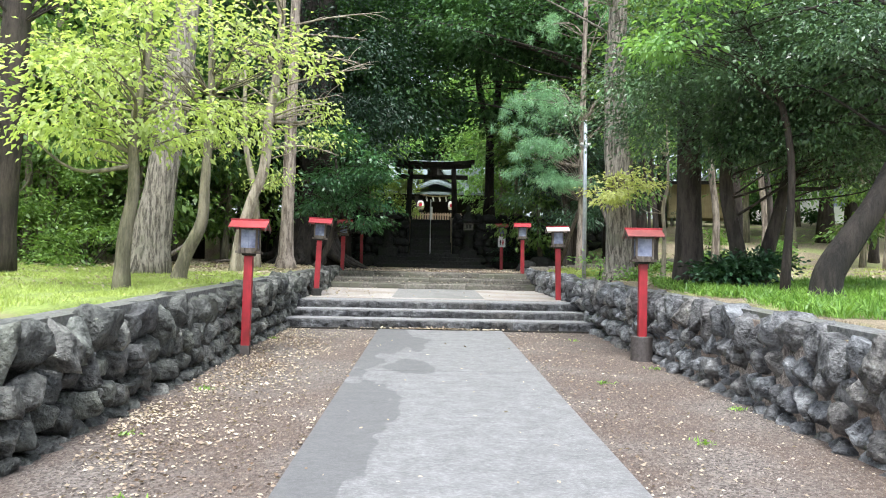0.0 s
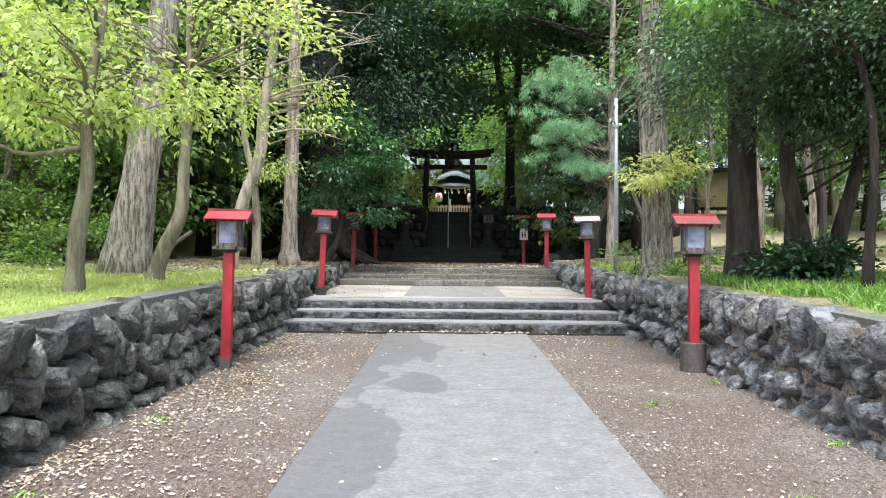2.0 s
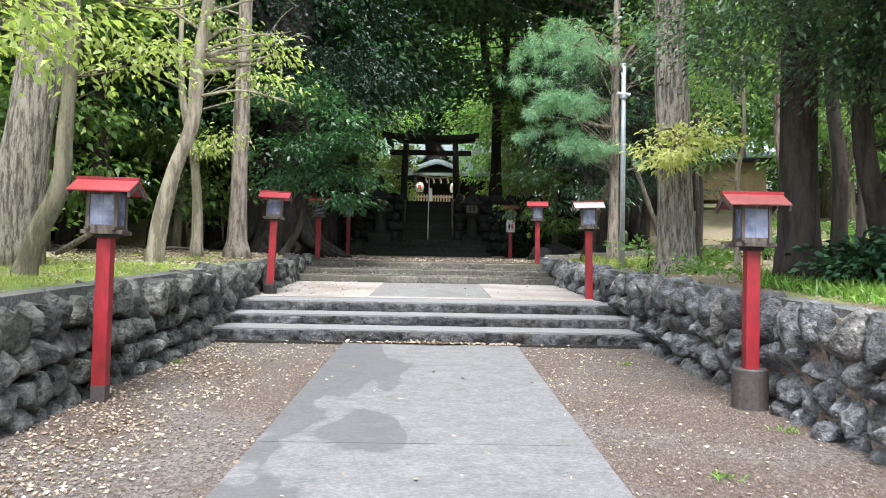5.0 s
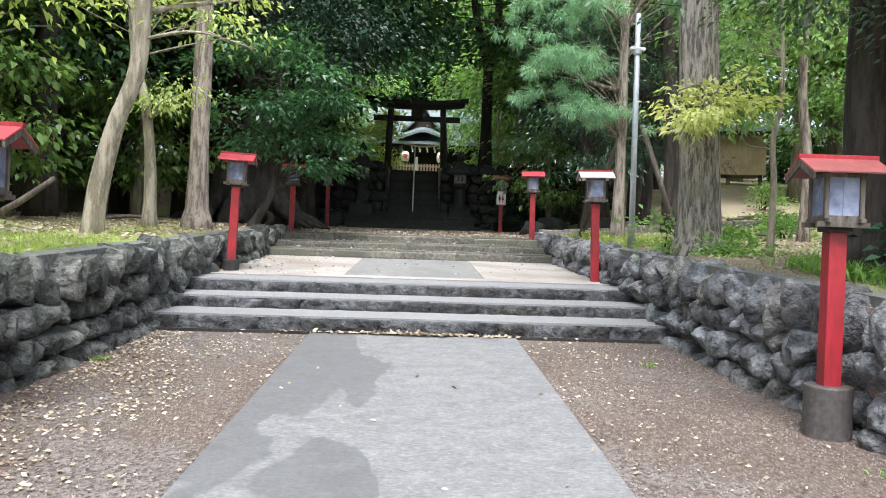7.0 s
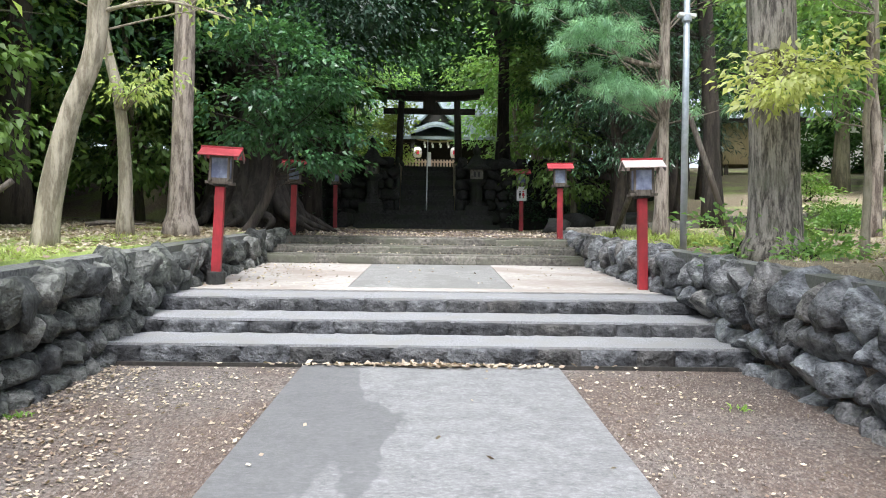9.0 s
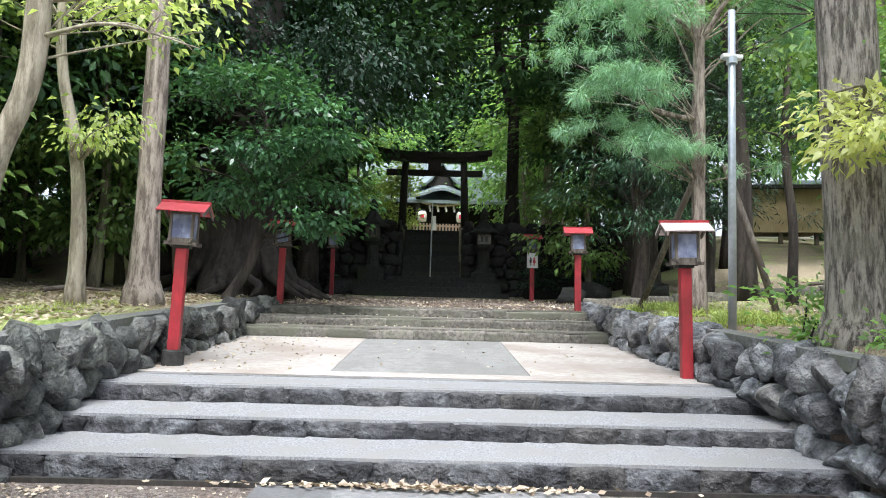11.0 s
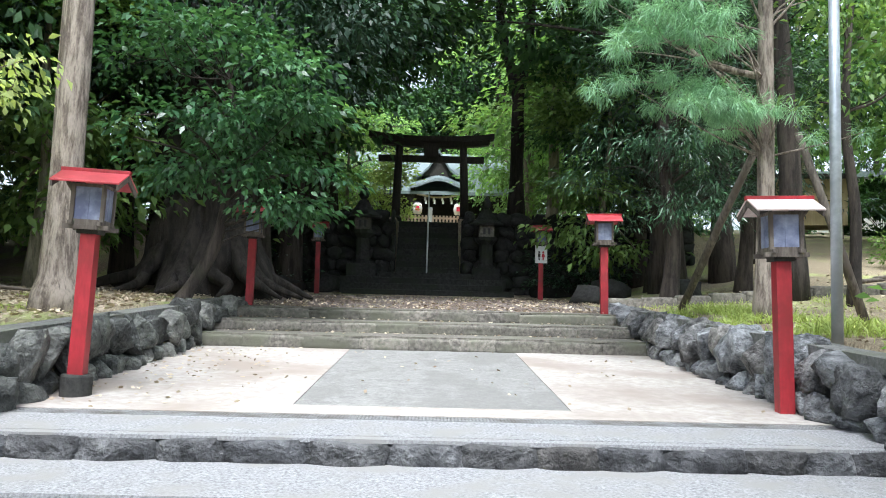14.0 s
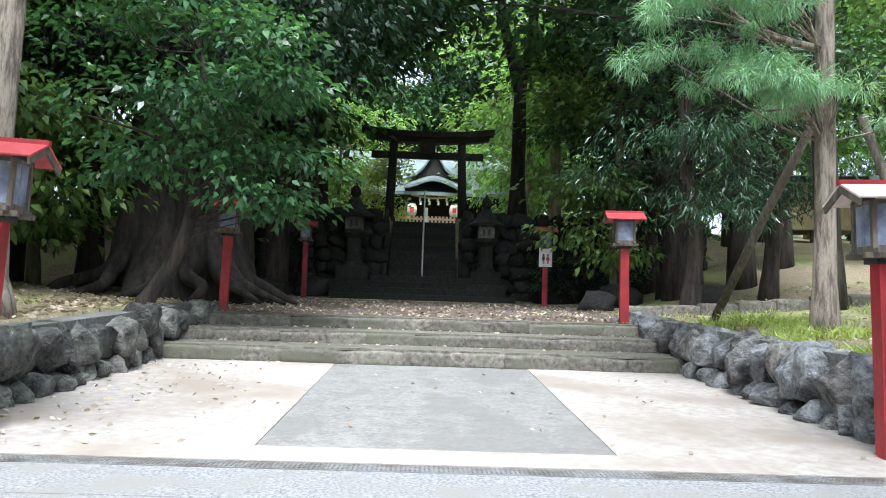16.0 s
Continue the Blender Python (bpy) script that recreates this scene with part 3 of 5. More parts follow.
def stone_wall(name, label, face, sign, shapes):
    """sign: +1 when the wall's body lies on the side of larger x."""
    wall = thing(name, label, "stone wall", kind="structure")
    body, cap = Shape(), Shape()
    ys = np.arange(-4, 24.01, 0.5)
    for a, b in zip(ys[:-1], ys[1:]):
        for s, q in ((body, 0), (cap, 1)):
            pts = []
            for y in (a, b):
                f = face(y)
                if q == 0:
                    n0, n1, z0, z1 = f + sign * 0.26, f + sign * 0.42, wall_foot(y) - 0.2, wall_top(y) - 0.045
                else:
                    n0, n1, z0, z1 = f + sign * 0.18, f + sign * 0.46, wall_top(y) - 0.12, wall_top(y) - 0.010 + 0.015 * noise.noise(Vector((y, sign, 0)))
                pts += [(n0, y, z0), (n1, y, z0), (n1, y, z1), (n0, y, z1)]
            s.add(pts, [(0, 1, 5, 4), (1, 2, 6, 5), (2, 3, 7, 6), (3, 0, 4, 7)] + ([(0, 3, 2, 1)] if a < -3.9 else []) + ([(4, 5, 6, 7)] if b > 23.9 else []))
    part("core", body.mesh("core", MORTAR), wall, "dark mortar between the stones")
    part("cap", cap.mesh("cap", CAP, False, True), wall, "weathered mortar capping")
    y = -3.0
    # top course of large stones, then smaller ones beneath, each column of its own height
    courses = [(0.38, 0.33, 0.02), (0.29, 0.29, -0.02), (0.27, 0.28, -0.08), (0.27, 0.30, -0.14)]
    for k, (hh, ww, push) in enumerate(courses):
        y = -2.2 + 0.13 * k
        while y < 23.9:
            w = ww * rng_stone.uniform(0.65, 1.4)
            yc = y + w / 2
            y += w
            h = hh * rng_stone.uniform(0.86, 1.14)
            zc = wall_top(yc) - (0.022 if k == 0 else 0.015) - sum(c[0] for c in courses[:k]) * 0.88 - hh / 2 + rng_stone.uniform(-0.03, 0.03)
            if zc + h * 0.30 < wall_foot(yc):
                continue
            depth = rng_stone.uniform(0.34, 0.46)
            x = face(yc) + sign * (depth / 2 - 0.02 + push * 0.4 + rng_stone.uniform(-0.03, 0.04))
            if sum(1 for c in wall.children) >= 298:
                break
            part("stone", rng_stone.choice(shapes[1::2] if k == 0 else shapes[::2]), wall, "",
                 Matrix.LocRotScale((x, yc, zc), Euler((rng_stone.uniform(-0.4, 0.4) * (0.35 if k == 0 else 1) + rng_stone.choice((0, math.pi)), rng_stone.uniform(-0.2, 0.2), rng_stone.uniform(-0.2, 0.2) + rng_stone.choice((0, math.pi)))), (depth * 1.08, w * 1.1, h * 1.1)))
    return wall


def flight(name, label, risers, x0, x1, blocks, tread_mat, width):
    """Steps of rough face stones with a mortar tread behind each row."""
    ob = thing(name, label, "steps", kind="structure")
    for i, (y, z0, z1, y_next) in enumerate(risers):
        top = lambda q, a=z1, b=y: a + 0.012 * (q - b)
        part("tread", sheet(x0, x1, y + 0.035, y_next + 0.12, top, 0.026, tread_mat, "tread"), ob, "worn grey mortar tread")
        part("core", sheet(x0, x1, y + 0.10, y_next + 0.12, lambda q: top(q) - 0.027, 0.22, MORTAR, "core"), ob, "dark mortar behind the face stones")
        x = x0 + 0.02
        while x < x1 - 0.1:
            w = min(width * rng_stone.uniform(0.7, 1.35), x1 - x)
            part("step_stone", rng_stone.choice(blocks), ob, "",
                 Matrix.LocRotScale((x + w / 2, y + 0.13 + rng_stone.uniform(-0.012, 0.012), (z0 + z1) / 2 - 0.022 + rng_stone.uniform(-0.006, 0.006)),
                                    Euler((rng_stone.uniform(-0.05, 0.05), rng_stone.uniform(-0.03, 0.03), rng_stone.uniform(-0.05, 0.05))), (w * 1.07, 0.29, (z1 - z0) * 1.0)))
            x += w
    return ob



# ---------------------------------------------------------------- red lanterns on posts


def lantern(label, x, y, z, lean=(0, 0), rz=0, foot="", sign=False, post_h=1.2, sheet_mat=None, sheet_label="red sheet-metal roof slope"):
    """Wooden lantern box with frosted panes and a gabled red roof on a square red post."""
    ob = thing("post_lantern", label, "lantern", x, y, z, rz, "red lanterns along the walkway")
    ob.rotation_euler = Euler((radians(lean[0]), radians(lean[1]), radians(rz)))
    h0 = 0.0
    if foot == "concrete":
        part("footing", Shape().lathe([(0.118, -0.06), (0.118, 0.15), (0.108, 0.165), (0.06, 0.167)], 20).mesh("footing", MORTAR, False), ob, "round concrete footing")
    elif foot == "iron":
        s = Shape().lathe([(0.155, -0.08), (0.155, 0.335), (0.15, 0.345), (0.142, 0.345), (0.142, 0.31), (0.05, 0.305)], 24)
        part("footing", s.mesh("footing", BROWN_IRON), ob, "dark brown iron pipe sleeve")
    P = post_h
    part("post", bevelled(Shape().box(-0.058, 0.058, -0.058, 0.058, -0.1, P).mesh("post", RED), 0.006), ob, "square red painted post")
    if not foot and y < 15:
        part("post_shoe", bevelled(Shape().box(-0.06, 0.06, -0.06, 0.06, -0.1, 0.14).mesh("post_shoe", BROWN_IRON), 0.004), ob, "dark stained foot of the post")
    part("base_block", bevelled(Shape().box(-0.10, 0.10, -0.10, 0.10, P, P + 0.035).mesh("base_block", DARK_WOOD), 0.005), ob)
    for k in (-0.13, 0.13):
        part("tray_rail", bevelled(Shape().box(-0.21, 0.21, k - 0.022, k + 0.022, P + 0.03, P + 0.065).mesh("tray_rail", GREY_WOOD), 0.004), ob, "weathered wood rail")
        part("tray_rail", bevelled(Shape().box(k - 0.022, k + 0.022, -0.21, 0.21, P + 0.06, P + 0.09).mesh("tray_rail", GREY_WOOD), 0.004), ob, "weathered wood rail")
    part("floor_board", Shape().box(-0.15, 0.15, -0.15, 0.15, P + 0.065, P + 0.085).mesh("floor_board", GREY_WOOD), ob)
    b0, b1 = P + 0.085, P + 0.385
    for sx in (-1, 1):
        for sy in (-1, 1):
            part("corner_post", bevelled(Shape().box(sx * 0.14 - 0.018, sx * 0.14 + 0.018, sy * 0.14 - 0.018, sy * 0.14 + 0.018, b0, b1).mesh("corner_post", GREY_WOOD), 0.003), ob)
    for k in range(4):
        m = pose(0, 0, 0, 0, 0, 90 * k)
        pane = part("pane", Shape().box(-0.122, 0.122, 0.132, 0.137, b0 + 0.02, b1 - 0.02).mesh("pane", FROST), ob, "frosted bluish pane", m)
        part("pane_rail", Shape().box(-0.122, 0.122, 0.127, 0.150, b0, b0 + 0.022).mesh("pane_rail", GREY_WOOD), pane)
        part("pane_rail", Shape().box(-0.122, 0.122, 0.127, 0.150, b1 - 0.024, b1).mesh("pane_rail", GREY_WOOD), pane)
        part("mullion", Shape().box(-0.008, 0.008, 0.135, 0.146, b0 + 0.022, b1 - 0.024).mesh("mullion", FROST), pane)
    t = b1
    for sy in (-1, 1):
        m = Matrix.Translation((0, 0, t + 0.118)) @ Matrix.Rotation(sy * radians(-21), 4, "X")
        y0, y1 = sorted((0.0, sy * 0.31))
        part("roof_sheet", bevelled(Shape().box(-0.315, 0.315, y0, y1, -0.016, 0.0, m).mesh("roof_sheet", sheet_mat or RED_ROOF), 0.003, 1), ob, sheet_label)
        for sx in (-1, 1):
            part("bargeboard", Shape().box(sx * 0.30 - 0.010, sx * 0.30 + 0.010, y0, y1, -0.060, -0.017, m).mesh("bargeboard", GREY_WOOD), ob, "weathered wooden bargeboard")
    for sx in (-1, 1):
        gable = Shape().add([(sx * 0.155, -0.17, t), (sx * 0.155, 0.17, t), (sx * 0.155, 0.06, t + 0.075), (sx * 0.155, -0.06, t + 0.075),
                             (sx * 0.135, -0.17, t), (sx * 0.135, 0.17, t), (sx * 0.135, 0.06, t + 0.075), (sx * 0.135, -0.06, t + 0.075)],
                            [(0, 1, 2, 3), (7, 6, 5, 4), (0, 4, 5, 1), (1, 5, 6, 2), (2, 6, 7, 3), (3, 7, 4, 0)])
        part("gable_board", gable.mesh("gable_board", DARK_WOOD), ob)
    part("ridge_cap", bevelled(Shape().box(-0.325, 0.325, -0.028, 0.028, t + 0.102, t + 0.136).mesh("ridge_cap", RED), 0.006), ob, "red ridge cap")
    for child in ob.children:
        if child.name.split(".")[0] not in ("post", "post_shoe", "footing"):
            child.matrix_basis = Matrix.Diagonal((0.82, 0.82, 1, 1)) @ child.matrix_basis
    if sign:
        board = part("toilet_sign", bevelled(Shape().box(-0.15, 0.15, -0.080, -0.062, P - 0.42, P + 0.02).mesh("toilet_sign", WHITE), 0.004), ob, "white toilet sign with a man and a woman figure")
        for sx, mat in ((-0.05, BLACK_PAINT), (0.05, PINK_PAINT)):
            f = Shape().lathe([(0.001, 0.0), (0.02, 0.006), (0.026, 0.022), (0.02, 0.038), (0.001, 0.045)], 10, (sx, -0.083, P - 0.17))
            w = 0.030 if mat is BLACK_PAINT else 0.044
            f.add([(sx - w * (1 if mat is BLACK_PAINT else 0.5), -0.084, P - 0.18), (sx + w * (1 if mat is BLACK_PAINT else 0.5), -0.084, P - 0.18), (sx + w, -0.084, P - 0.27), (sx - w, -0.084, P - 0.27)], [(0, 1, 2, 3)])
            f.box(sx - 0.018, sx - 0.003, -0.086, -0.0805, P - 0.35, P - 0.27).box(sx + 0.003, sx + 0.018, -0.086, -0.0805, P - 0.35, P - 0.27)
            part("figure", f.mesh("figure", mat), board)
    return ob


lantern("red wooden post lantern with weathered box beside the stone wall", -2.545, 10.9, 0.46, (0, 0.6), 3, post_h=1.39)
lantern("red wooden post lantern standing in a brown iron sleeve", 3.06, 11.06, 0.465, (0, 0.4), -4, "iron", post_h=1.38, sheet_mat=RUST_ROOF, sheet_label="rusty brown-red roof slope")
lantern("red post lantern on a round concrete footing on the landing", -2.56, 17.68, 1.19, (0, 2.2), 4, "concrete", post_h=1.26)
lantern("red post lantern at the edge of the pale landing", 2.955, 17.61, 1.185, (0, -1.2), -3, post_h=1.18, sheet_mat=FADED_ROOF, sheet_label="faded pinkish-white roof slope")
lantern("red post lantern at the top of the upper steps under branches", -2.66, 23.7, 1.86, (0, 1), 5, post_h=1.05)
lantern("red post lantern at the top of the upper steps", 2.825, 23.4, 1.86, (0, -0.6), -5, post_h=1.03)
lantern("dim red post lantern before the dark stone stairs", -2.75, 31.3, 2.14, (0, 0), 4, post_h=1.32)
lantern("dim red post lantern carrying a white toilet sign", 2.86, 30.7, 2.12, (0, 0), 0, sign=True, post_h=1.32)

# ---------------------------------------------------------------- steel lamp pole
pole = thing("street_lamp", "slim galvanised steel lamp pole among the trees", "street lamp", 3.64, 18.12, 1.72)
part("pole", Shape().tube([(0, 0, -0.1), (0, 0, 2), (0.0, 0, 3.72)], [0.048, 0.046, 0.042], 14).mesh("pole", GALV, True), pole)
part("collar", Shape().tube([(0, 0, 3.08), (0, 0, 3.16)], [0.066, 0.066], 14).mesh("collar", GALV), pole)
part("arm", Shape().tube([(0, 0, 3.12), (-0.12, 0, 3.15)], [0.018, 0.018], 8).mesh("arm", GALV), pole)
head = part("lamp_head", bevelled(Shape().box(-0.34, -0.10, -0.05, 0.05, 3.13, 3.18, Matrix.Rotation(radians(4), 4, "Y")).mesh("lamp_head", WHITE), 0.015), pole, "small white lamp head")

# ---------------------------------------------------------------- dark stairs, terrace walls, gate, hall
stairs = thing("stairs", "mossy stone stairs up to the gate, deep shade put into their colour", "stairs", kind="structure")
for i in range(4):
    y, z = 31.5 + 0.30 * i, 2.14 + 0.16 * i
    part("step", bevelled(Shape().box(-2.15 + 0.28 * i, 2.3 - 0.28 * i, y, y + 0.42, z - 0.35, z + 0.16).mesh("step", SHADED_STONE), 0.02), stairs)
part("platform", Shape().box(-1.3, 1.4, 32.65, 33.4, 2.3, 2.775).mesh("platform", SHADED_STONE), stairs)
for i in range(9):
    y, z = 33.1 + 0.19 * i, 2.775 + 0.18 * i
    part("step", bevelled(Shape().box(-0.86, 0.93, y, y + 0.28, z - 0.25, z + 0.18).mesh("step", SHADED_STONE), 0.015), stairs)
rail = thing("handrail", "thin pale metal handrail in the middle of the stairs", "handrail", 0.02, 32.7, 2.77)
part("rail", Shape().tube(spline([(0, 0.0, 0.75), (0, 0.3, 0.8), (0, 2.1, 2.45), (0, 2.4, 2.45)], 4), [0.022] * 13, 8).mesh("rail", WHITE, True), rail, "pale steel rail")
for y, z in ((0.05, 0.0), (1.0, 0.55), (2.2, 1.6)):
    part("baluster", Shape().tube([(0, y, z - 0.05), (0, y, z + 0.84)], [0.02, 0.02], 8).mesh("baluster", WHITE, True), rail)

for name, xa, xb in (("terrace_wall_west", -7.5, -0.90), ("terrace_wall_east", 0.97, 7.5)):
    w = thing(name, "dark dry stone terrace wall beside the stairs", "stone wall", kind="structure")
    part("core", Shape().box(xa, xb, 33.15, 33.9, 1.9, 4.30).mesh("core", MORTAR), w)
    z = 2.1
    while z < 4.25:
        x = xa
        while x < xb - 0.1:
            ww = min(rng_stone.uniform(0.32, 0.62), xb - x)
            part("stone", rng_stone.choice(SHADED_STONES), w, "", Matrix.LocRotScale((x + ww / 2, 33.12 + rng_stone.uniform(-0.04, 0.04), z + 0.17), Euler((rng_stone.uniform(-0.1, 0.1), rng_stone.uniform(-0.1, 0.1), 0)), (ww * 1.08, 0.4, 0.40)))
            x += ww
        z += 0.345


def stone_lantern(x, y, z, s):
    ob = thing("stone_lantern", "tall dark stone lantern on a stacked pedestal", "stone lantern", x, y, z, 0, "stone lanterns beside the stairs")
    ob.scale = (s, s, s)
    part("pedestal", bevelled(Shape().box(-0.55, 0.55, -0.55, 0.55, -0.1, 0.45).mesh("pedestal", SHADED_STONE), 0.04), ob)
    part("plinth", bevelled(Shape().box(-0.40, 0.40, -0.40, 0.40, 0.45, 0.80).mesh("plinth", SHADED_STONE), 0.03), ob)
    part("shaft", Shape().lathe([(0.30, 0.80), (0.22, 0.92), (0.19, 1.2), (0.21, 1.5), (0.34, 1.62), (0.36, 1.72)], 12).mesh("shaft", SHADED_STONE), ob)
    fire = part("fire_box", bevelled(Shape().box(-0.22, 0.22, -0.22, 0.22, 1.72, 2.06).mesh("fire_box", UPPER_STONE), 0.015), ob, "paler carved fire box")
    # No holes are cut; black boxes give the openings their inner shade.
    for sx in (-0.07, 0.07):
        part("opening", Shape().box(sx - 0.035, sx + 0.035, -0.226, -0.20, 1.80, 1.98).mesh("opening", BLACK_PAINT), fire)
    part("roof", Shape().lathe([(0.50, 2.06), (0.52, 2.12), (0.34, 2.24), (0.20, 2.42), (0.12, 2.56)], 6).mesh("roof", SHADED_STONE), ob)
    part("finial", Shape().lathe([(0.06, 2.56), (0.14, 2.66), (0.13, 2.78), (0.05, 2.90), (0.01, 2.98)], 12).mesh("finial", SHADED_STONE, True), ob)
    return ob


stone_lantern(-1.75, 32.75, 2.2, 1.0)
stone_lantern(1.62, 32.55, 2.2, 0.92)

torii = thing("torii_gate", "dark weathered torii gate above the stairs", "gate", 0.055, 35.1, 4.40)
for sx in (-1, 1):
    part("pillar", Shape().tube([(sx * 1.06, 0, -0.1), (sx * 1.02, 0, 1.3), (sx * 0.98, 0, 2.38)], [0.135, 0.125, 0.115], 16).mesh("pillar", DARK_WOOD, True), torii)
    part("pillar_base", Shape().lathe([(0.2, -0.1), (0.2, 0.14), (0.15, 0.2)], 16, (sx * 1.06, 0, 0)).mesh("pillar_base", SHADED_STONE), torii)


def curved_beam(half, z, h, d, rise, mat, name):
    s, n = Shape(), 20
    for i in range(n):
        a, b = -half + 2 * half * i / n, -half + 2 * half * (i + 1) / n
        za, zb = z + rise * abs(a / half) ** 2.4, z + rise * abs(b / half) ** 2.4
        s.add([(a, -d, za), (a, d, za), (a, d, za + h), (a, -d, za + h), (b, -d, zb), (b, d, zb), (b, d, zb + h), (b, -d, zb + h)],
              [(0, 4, 5, 1), (2, 6, 7, 3), (0, 3, 7, 4), (1, 5, 6, 2)] + ([(0, 1, 2, 3)] if i == 0 else []) + ([(4, 7, 6, 5)] if i == n - 1 else []))
    return s.mesh(name, mat, False, True)


part("top_lintel", curved_beam(1.92, 2.50, 0.16, 0.20, 0.13, DARK_WOOD, "top_lintel"), torii)
part("under_lintel", curved_beam(1.78, 2.34, 0.155, 0.14, 0.115, DARK_WOOD, "under_lintel"), torii)
part("tie_beam", bevelled(Shape().box(-1.62, 1.62, -0.07, 0.07, 1.88, 2.08).mesh("tie_beam", DARK_WOOD), 0.01), torii)
part("tablet", bevelled(Shape().box(-0.22, 0.22, -0.16, -0.10, 2.02, 2.42).mesh("tablet", DARK_WOOD), 0.01), torii)

fence = thing("low_fence", "low fence of pale wooden pickets before the hall", "fence", 0.05, 40.0, 4.52)
for i in range(24):
    part("picket", Shape().box(-1.5 + i * 0.13, -1.5 + i * 0.13 + 0.07, -0.02, 0.02, -0.05, 0.68).mesh("picket", SUNLIT_WOOD), fence)
for z in (0.22, 0.55):
    part("rail", Shape().box(-1.6, 1.6, 0.02, 0.06, z, z + 0.07).mesh("rail", SUNLIT_WOOD), fence)
part("white_post", bevelled(Shape().box(-0.07, 0.07, -0.25, -0.11, -0.05, 0.95).mesh("white_post", WHITE), 0.01), fence, "white square post")

hall = thing("shrine_hall", "dark timber shrine hall with a curved pale roof", "shrine", 0.35, 50, 4.42)
part("platform", Shape().box(-5, 5, -1.5, 6, -0.1, 0.5).mesh("platform", SHADED_STONE), hall)
part("back_wall", Shape().box(-4, 4, 1.2, 1.4, 0.5, 3.2).mesh("back_wall", DARK_WOOD), hall)
for x in (-4, -2.3, -0.95, 0.95, 2.3, 4):
    part("pillar", Shape().tube([(x, 0, 0.5), (x, 0, 3.2)], [0.13, 0.13], 12).mesh("pillar", DARK_WOOD, True), hall)
part("beam", Shape().box(-4.3, 4.3, -0.12, 0.12, 2.75, 3.1).mesh("beam", DARK_WOOD), hall)
roof = Shape()
prof = [(-2.6, 2.75), (-1.6, 3.1), (-0.4, 3.75), (0.9, 4.7), (1.6, 5.35), (1.9, 5.4), (2.6, 4.7), (6, 2.8)]
for (ya, za), (yb, zb) in zip(prof[:-1], prof[1:]):
    roof.add([(-4.6, ya, za), (4.6, ya, za), (4.6, yb, zb), (-4.6, yb, zb), (-4.6, ya, za - 0.15), (4.6, ya, za - 0.15), (4.6, yb, zb - 0.15), (-4.6, yb, zb - 0.15)],
             [(0, 1, 2, 3), (7, 6, 5, 4), (0, 4, 5, 1), (1, 5, 6, 2), (2, 6, 7, 3), (3, 7, 4, 0)])
part("roof", roof.mesh("roof", ROOF_TIN, False, True), hall, "grey-green sheet roof")
gab = Shape()
gab.add([(-0.8, -1.75, 3.6), (0.8, -1.75, 3.6), (0, -1.75, 4.7), (-0.8, 1.0, 3.6), (0.8, 1.0, 3.6), (0, 1.0, 4.7)], [(0, 1, 2), (0, 2, 5, 3), (1, 4, 5, 2)])
dormer = part("dormer", gab.mesh("dormer", DARK_WOOD), hall, "dark gable in the roof")
for sx in (-1, 1):
    s = Shape()
    pr = [(0.0, 4.88), (0.2, 4.52), (0.48, 4.06), (0.8, 3.76), (1.2, 3.6)]
    for (xa, za), (xb, zb) in zip(pr[:-1], pr[1:]):
        s.add([(sx * xa, -1.95, za), (sx * xb, -1.95, zb), (sx * xb, 1, zb), (sx * xa, 1, za), (sx * xa, -1.95, za - 0.13), (sx * xb, -1.95, zb - 0.13), (sx * xb, 1, zb - 0.13), (sx * xa, 1, za - 0.13)],
              [(0, 1, 2, 3), (7, 6, 5, 4), (0, 4, 5, 1), (1, 5, 6, 2), (2, 6, 7, 3), (3, 7, 4, 0)])
    part("verge", s.mesh("verge", ROOF_TIN, False, True), dormer)
s, n = Shape(), 16
for i in range(n):
    a, b = -1.35 + 2.7 * i / n, -1.35 + 2.7 * (i + 1) / n
    za, zb = 2.98 + 0.36 * math.cos(a / 1.35 * math.pi / 2) ** 2, 2.98 + 0.36 * math.cos(b / 1.35 * math.pi / 2) ** 2
    s.add([(a, -2.8, za), (b, -2.8, zb), (b, -1.6, zb + 0.35), (a, -1.6, za + 0.35), (a, -2.8, za - 0.12), (b, -2.8, zb - 0.12), (b, -1.6, zb + 0.23), (a, -1.6, za + 0.23)],
          [(0, 1, 2, 3), (7, 6, 5, 4), (0, 4, 5, 1), (2, 6, 7, 3)])
part("porch_roof", s.mesh("porch_roof", ROOF_TIN, False, True), hall, "bowed porch eave")
for x in (-1.2, 1.2):
    part("porch_pillar", bevelled(Shape().box(x - 0.1, x + 0.1, -2.5, -2.3, -0.1, 3.05).mesh("porch_pillar", DARK_WOOD), 0.01), hall)
rope = thing("sacred_rope", "thick straw rope with white paper streamers under the eave", "rope", 0.35, 47.6, 7.05)
pts = [(-1.0 + 0.2 * i, 0, -0.12 * math.cos((i - 5) / 5 * math.pi / 2)) for i in range(11)]
part("strand", Shape().tube(pts, [0.05] * 11, 8, 0.3).mesh("strand", ROPE, True), rope)
for i in (2, 4, 6, 8):
    x = pts[i][0]
    part("streamer", Shape().box(x - 0.05, x + 0.04, -0.01, 0.0, -0.30, -0.12).box(x - 0.01, x + 0.08, -0.012, -0.002, -0.44, -0.26).mesh("streamer", WHITE), rope)
